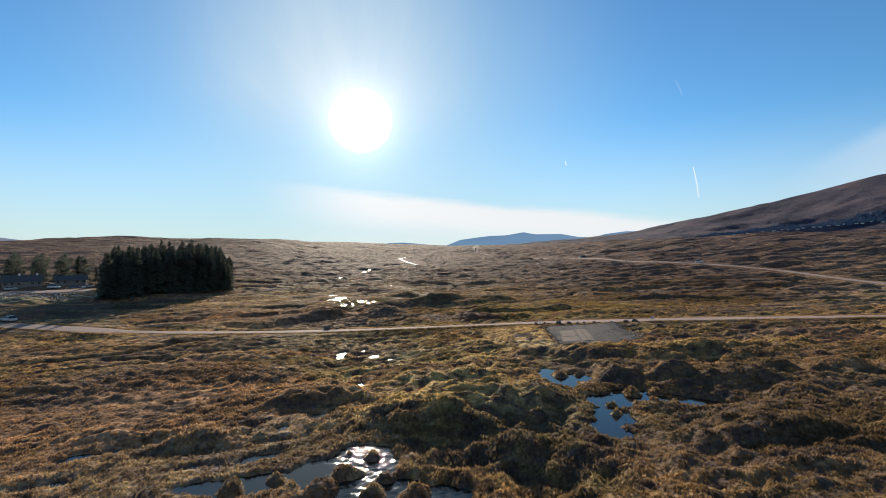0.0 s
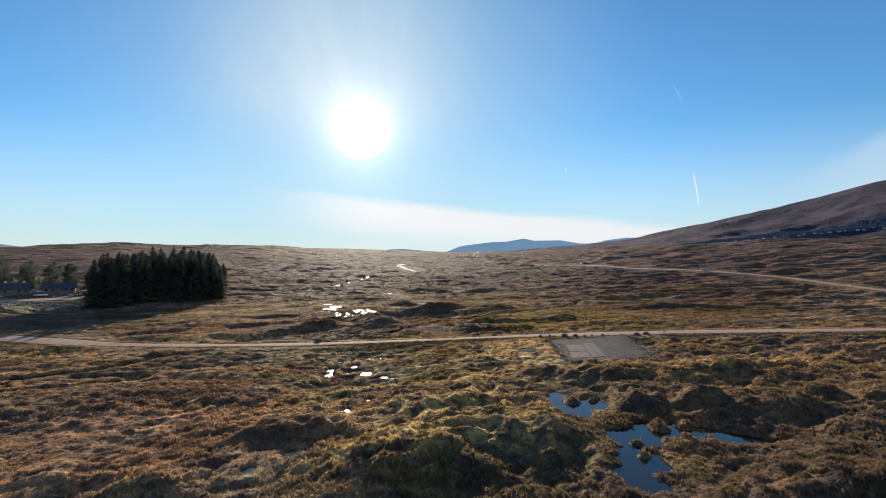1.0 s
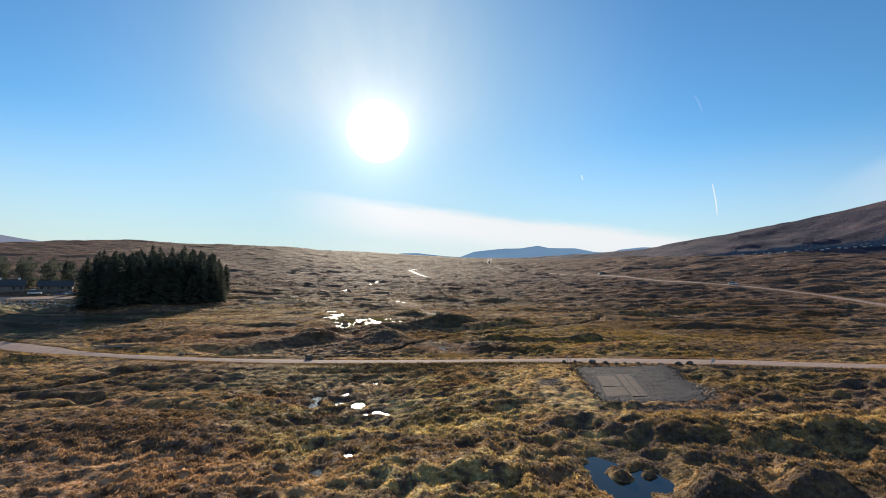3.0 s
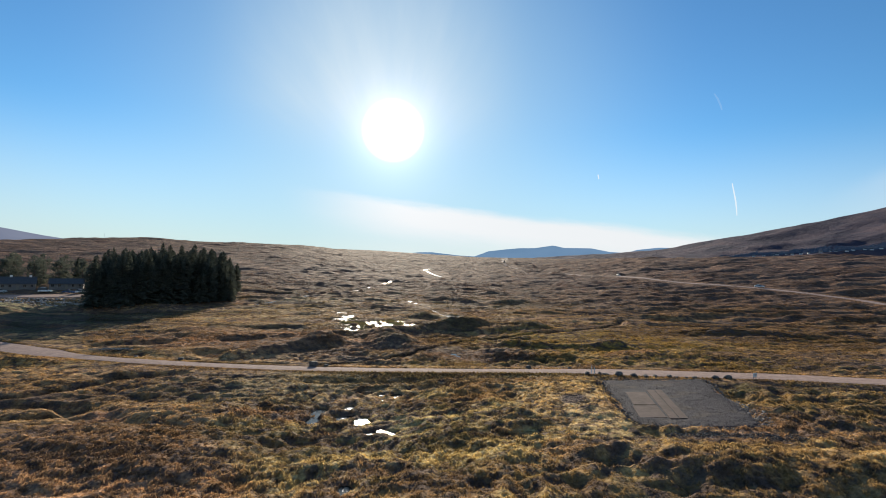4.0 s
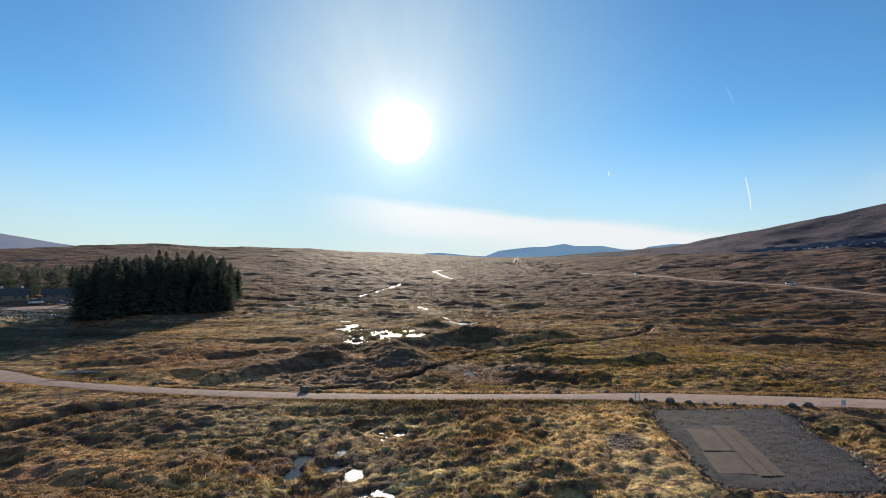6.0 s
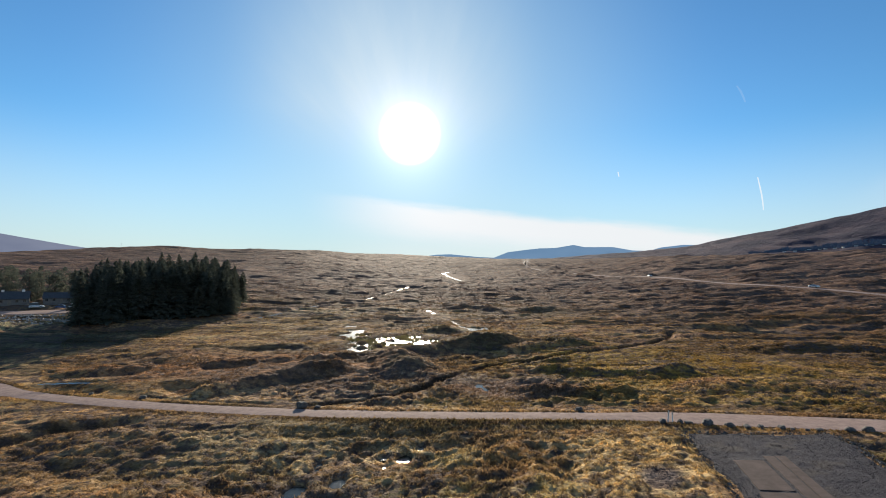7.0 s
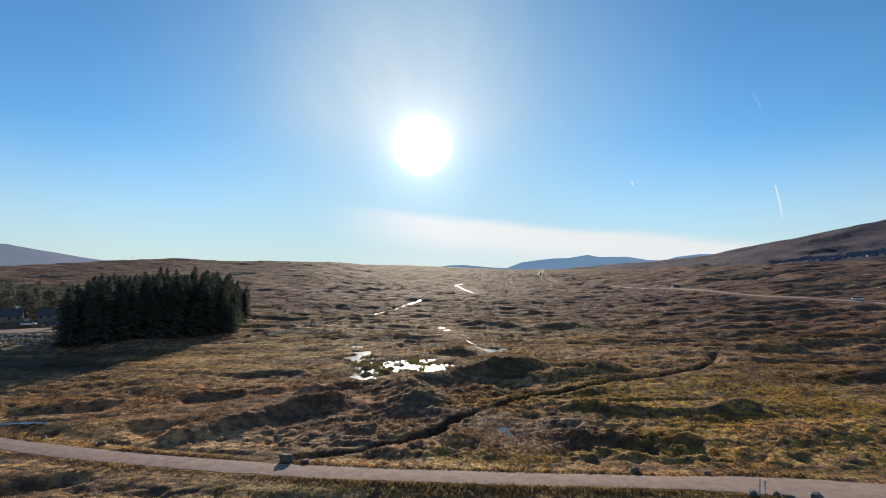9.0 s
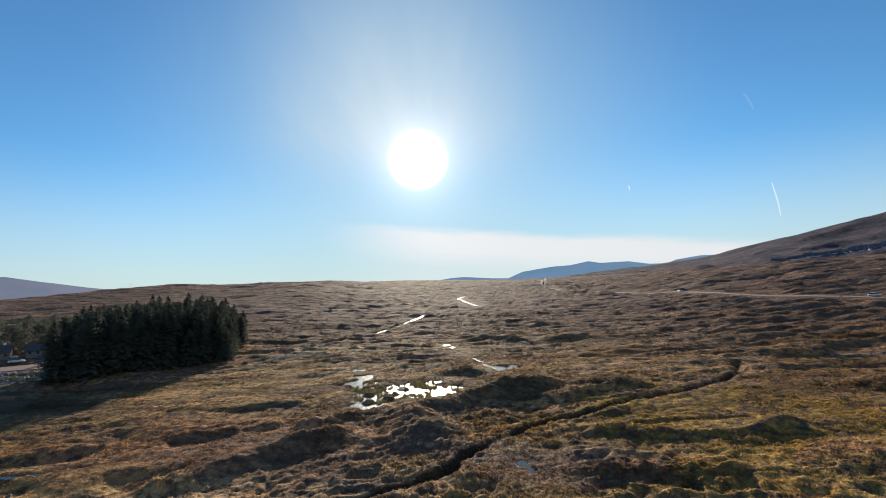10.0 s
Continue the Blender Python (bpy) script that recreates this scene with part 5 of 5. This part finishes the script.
tagged(new("far_woodland", mesh_from("far_woodland", verts, faces, m_hazy_wood, False)), "hazy blue belt of conifers at the foot of the hill", "woodland", kind="stuff")


def far_house(x, y, turn, size):
    base = new("far_house")
    bm = bmesh.new()
    box(bm, (0, 0, 2.0 * size), (14 * size, 7 * size, 6 * size))
    part("wall", bm, m_white, base)
    part("roof", prism(14 * size, 7 * size, 5 * size, 8 * size, 0.5, 0.4), m_slate, base, "grey slate roof")
    base.matrix_basis = pose(x, y, hill_at(x, y), 0, 0, turn)
    return tagged(base, "small white house far off below the hill", "house", "far white houses")


first = None
for i in range(22):
    bearing = 29.0 + 0.62 * i + rng.uniform(-.25, .25)
    x, y, z = up_hill(bearing, 1.10 + 0.085 * (bearing - 27) + rng.uniform(-0.06, 0.0))
    m = pose(x, y, z - 1, 0, 0, rng.uniform(-30, 30) - bearing)
    if first is None:
        first = far_house(x, y, 0, 0.6)
        first.matrix_basis = m
    else:
        copy_thing(first, m)


# ---- contrails ----
def glowing_trail(name, share):
    m, n = material(name)
    # emission paints the sunlit white; the trails glow by themselves
    e, tr, mx = n.add("ShaderNodeEmission"), n.add("ShaderNodeBsdfTransparent"), n.add("ShaderNodeMixShader")
    e.inputs[0].default_value, e.inputs[1].default_value = (0.92, 0.97, 1.0, 1), 0.58
    mx.inputs[0].default_value = share
    n.link(tr.outputs[0], mx.inputs[1]), n.link(e.outputs[0], mx.inputs[2])
    finish(n, mx.outputs[0])
    return m


m_trail, m_trail_thin = glowing_trail("white contrail", 0.75), glowing_trail("faded contrail", 0.09)


def contrail(points, wide, mat):
    """A tapering streak along points of bearing and elevation, far up."""
    bm = bmesh.new()
    away, last = 4600, None
    for k, (b, e_) in enumerate(points):
        half = wide * (0.35 + 0.65 * math.sin(math.pi * (k + 0.6) / (len(points) + 0.4))) / 2
        pair = []
        for side in (-half, half):
            a, h = radians(b + side), radians(e_)
            pair.append(bm.verts.new((away * math.sin(a) * math.cos(h), away * math.cos(a) * math.cos(h), 17 + away * math.sin(h))))
        if last:
            bm.faces.new((last[0], last[1], pair[1], pair[0]))
        last = pair
    return tagged(part("backdrop_contrail", bm, mat), "short white contrail high in the blue sky", "contrail", "contrails", "structure")


contrail([(26.95, 5.25), (26.9, 6.0), (26.8, 6.8), (26.65, 7.6), (26.5, 8.4)], 0.13, m_trail)
contrail([(13.8, 9.25), (13.75, 9.5), (13.7, 9.75)], 0.13, m_trail)
contrail([(25.5, 15.5), (25.35, 16.0), (25.1, 16.6), (24.8, 17.1)], 0.20, m_trail_thin)


# ---- grass ----
def wet(x, y):
    out = np.zeros(x.shape, bool)
    for k, pond in enumerate(POOLS):
        x0, x1, y0, y1 = pond[5]
        i = np.flatnonzero((x > x0) & (x < x1) & (y > y0) & (y < y1))
        out[i] |= inside_pool(x[i], y[i], k) > -0.08
    return out


def verge_places(count, seed):
    """Places close along both edges of the single-track road."""
    rng = np.random.RandomState(seed)
    line = bend(ROAD, 0.5)
    line = line[(line[:, 0] > -125) & (line[:, 0] < 95)]
    way = np.gradient(line, axis=0)
    way /= np.hypot(way[:, 0], way[:, 1])[:, None]
    k = rng.randint(0, len(line), count)
    out = (road_half(line[k, 0]) + 0.1 + 0.55 * np.abs(rng.normal(0, 1, count))) * rng.choice((-1, 1), count)
    return line[k, 0] - way[k, 1] * out, line[k, 1] + way[k, 0] * out


def tussocks(count, y0, y1, spread, blades, tall, wide, seed, places=None):
    rng = np.random.RandomState(seed)
    y = y0 + (y1 - y0) * rng.uniform(0, 1, count)
    x = rng.uniform(-1, 1, count)
    x = np.sign(x) * np.abs(x) ** 1.15 * (spread[0] + spread[1] * (y - y0))
    if places:
        x, y = places
    z = land(x, y)
    keep = (beside(x, y, ROAD, 6.0) > road_half(x) + 0.05 + 0.35 * rng.uniform(0, 1, count)) & (inside_pad(x, y) < 0.2 - 1.3 * rng.uniform(0, 1, count)) & ~wet(x, y) & (beside(x, y, TRACK, 8.0) > 4.6)
    for line, half, deep in DITCHES + [(l, h + 0.4, 1.5) for l, h, _, _ in STREAMS]:
        if deep < 1.4:
            continue
        keep &= beside(x, y, line, 2 * half) > half * 1.05
    keep &= tilted(x, y, (13.0, 82.0), (1.7, 2.6), 10) + relief(x, y, 1.5, 97) > 0.9
    x, y, z = x[keep], y[keep], z[keep]
    count = len(x)
    size = rng.uniform(0.6, 1.35, (count, 1)) * (1 + 0.45 * relief(x, y, 7.0, 91))[:, None]
    way = rng.uniform(0, 6.28, (count, 1)) + np.arange(blades)[None] * 6.283 / blades + rng.uniform(-0.4, 0.4, (count, blades))
    at = np.stack([x, y, z], 1)[:, None]
    # half of the leaves arch over into a low cushion, half stand up
    arch = rng.uniform(0, 1, (count, blades)) < 0.6
    reach = rng.uniform(0.6, 1.15, (count, blades)) * wide * size
    high = rng.uniform(0.55, 1.1, (count, blades)) * tall * size
    half = rng.uniform(0.25, 0.5, (count, blades)) * wide * size
    thin = rng.uniform(0.10, 0.18, (count, blades)) * wide * size
    root = rng.uniform(0.02, 0.35, (count, blades)) * wide * size
    c, s_ = np.cos(way), np.sin(way)

    def spot(r, across, up):
        return np.stack([c * r - s_ * across, s_ * r + c * across, up], 2) + at

    flat = np.zeros(c.shape)
    a = spot(np.where(arch, reach, root), np.where(arch, -half, -thin), flat - 0.05)
    b = spot(np.where(arch, reach, root), np.where(arch, half, thin), flat - 0.05)
    tip = spot(np.where(arch, 0.1 * reach, reach), flat, np.where(arch, high * 0.9, high * 1.1))
    return np.stack([a, b, tip], 2).reshape(-1, 3)


sets = [tussocks(78000, 18, 64, (32, 0.85), 6, 0.14, 0.19, 101), tussocks(56000, 64, 112, (66, 0.75), 5, 0.14, 0.25, 102), tussocks(94000, 112, 210, (70, 0.75), 3, 0.16, 0.34, 103), tussocks(40000, 210, 360, (150, 0.8), 2, 0.20, 0.70, 104),
        tussocks(12000, 0, 1, (1, 1), 4, 0.20, 0.26, 105, verge_places(12000, 106))]


def reeds(count, seed):
    """Thin upright sedge standing in the larger bog pools."""
    rng = np.random.RandomState(seed)
    x, y = rng.uniform(-34, -14, count), rng.uniform(146, 168, count)
    pond = [p[0] for p in POOLS].index((-20, 158.5))
    keep = (inside_pool(x, y, pond) > 0.1) & (relief(x, y, 2.6, 95) + 0.5 * relief(x, y, 1.0, 96) + 0.25 * smooth(156, 164, y) > 0.22)
    x, y = x[keep], y[keep]
    z = np.full(x.shape, pool_level(pond))
    w = rng.uniform(0, 3.14, len(x))
    c, s_, half = np.cos(w) * 0.06, np.sin(w) * 0.06, rng.uniform(0.35, 0.8, len(x))
    lean = rng.uniform(-0.15, 0.15, (2, len(x)))
    return np.stack([np.stack([x - c, y - s_, z - 0.1], 1), np.stack([x + c, y + s_, z - 0.1], 1), np.stack([x + lean[0], y + lean[1], z + half], 1)], 1).reshape(-1, 3)


m_reed, n = material("pale sedge")
finish(n, principled(n, n.ramp(n.noise(place(n), 1.5, 3), [(0.3, (0.32, 0.25, 0.10)), (0.7, (0.50, 0.40, 0.18))]), 0.8, specular=0.2))
rv = reeds(15000, 111)
tagged(new("reeds", mesh_from("reeds", rv, np.arange(len(rv)).reshape(-1, 3), m_reed, False)), "pale sedge standing in the bog pool", "reeds", kind="stuff")
v = np.concatenate(sets)
grass = new("grass", mesh_from("grass", v, np.arange(len(v)).reshape(-1, 3), m_grass, False))
tagged(grass, "shaggy tussocks of straw-coloured and russet moor grass", "grass", kind="stuff")
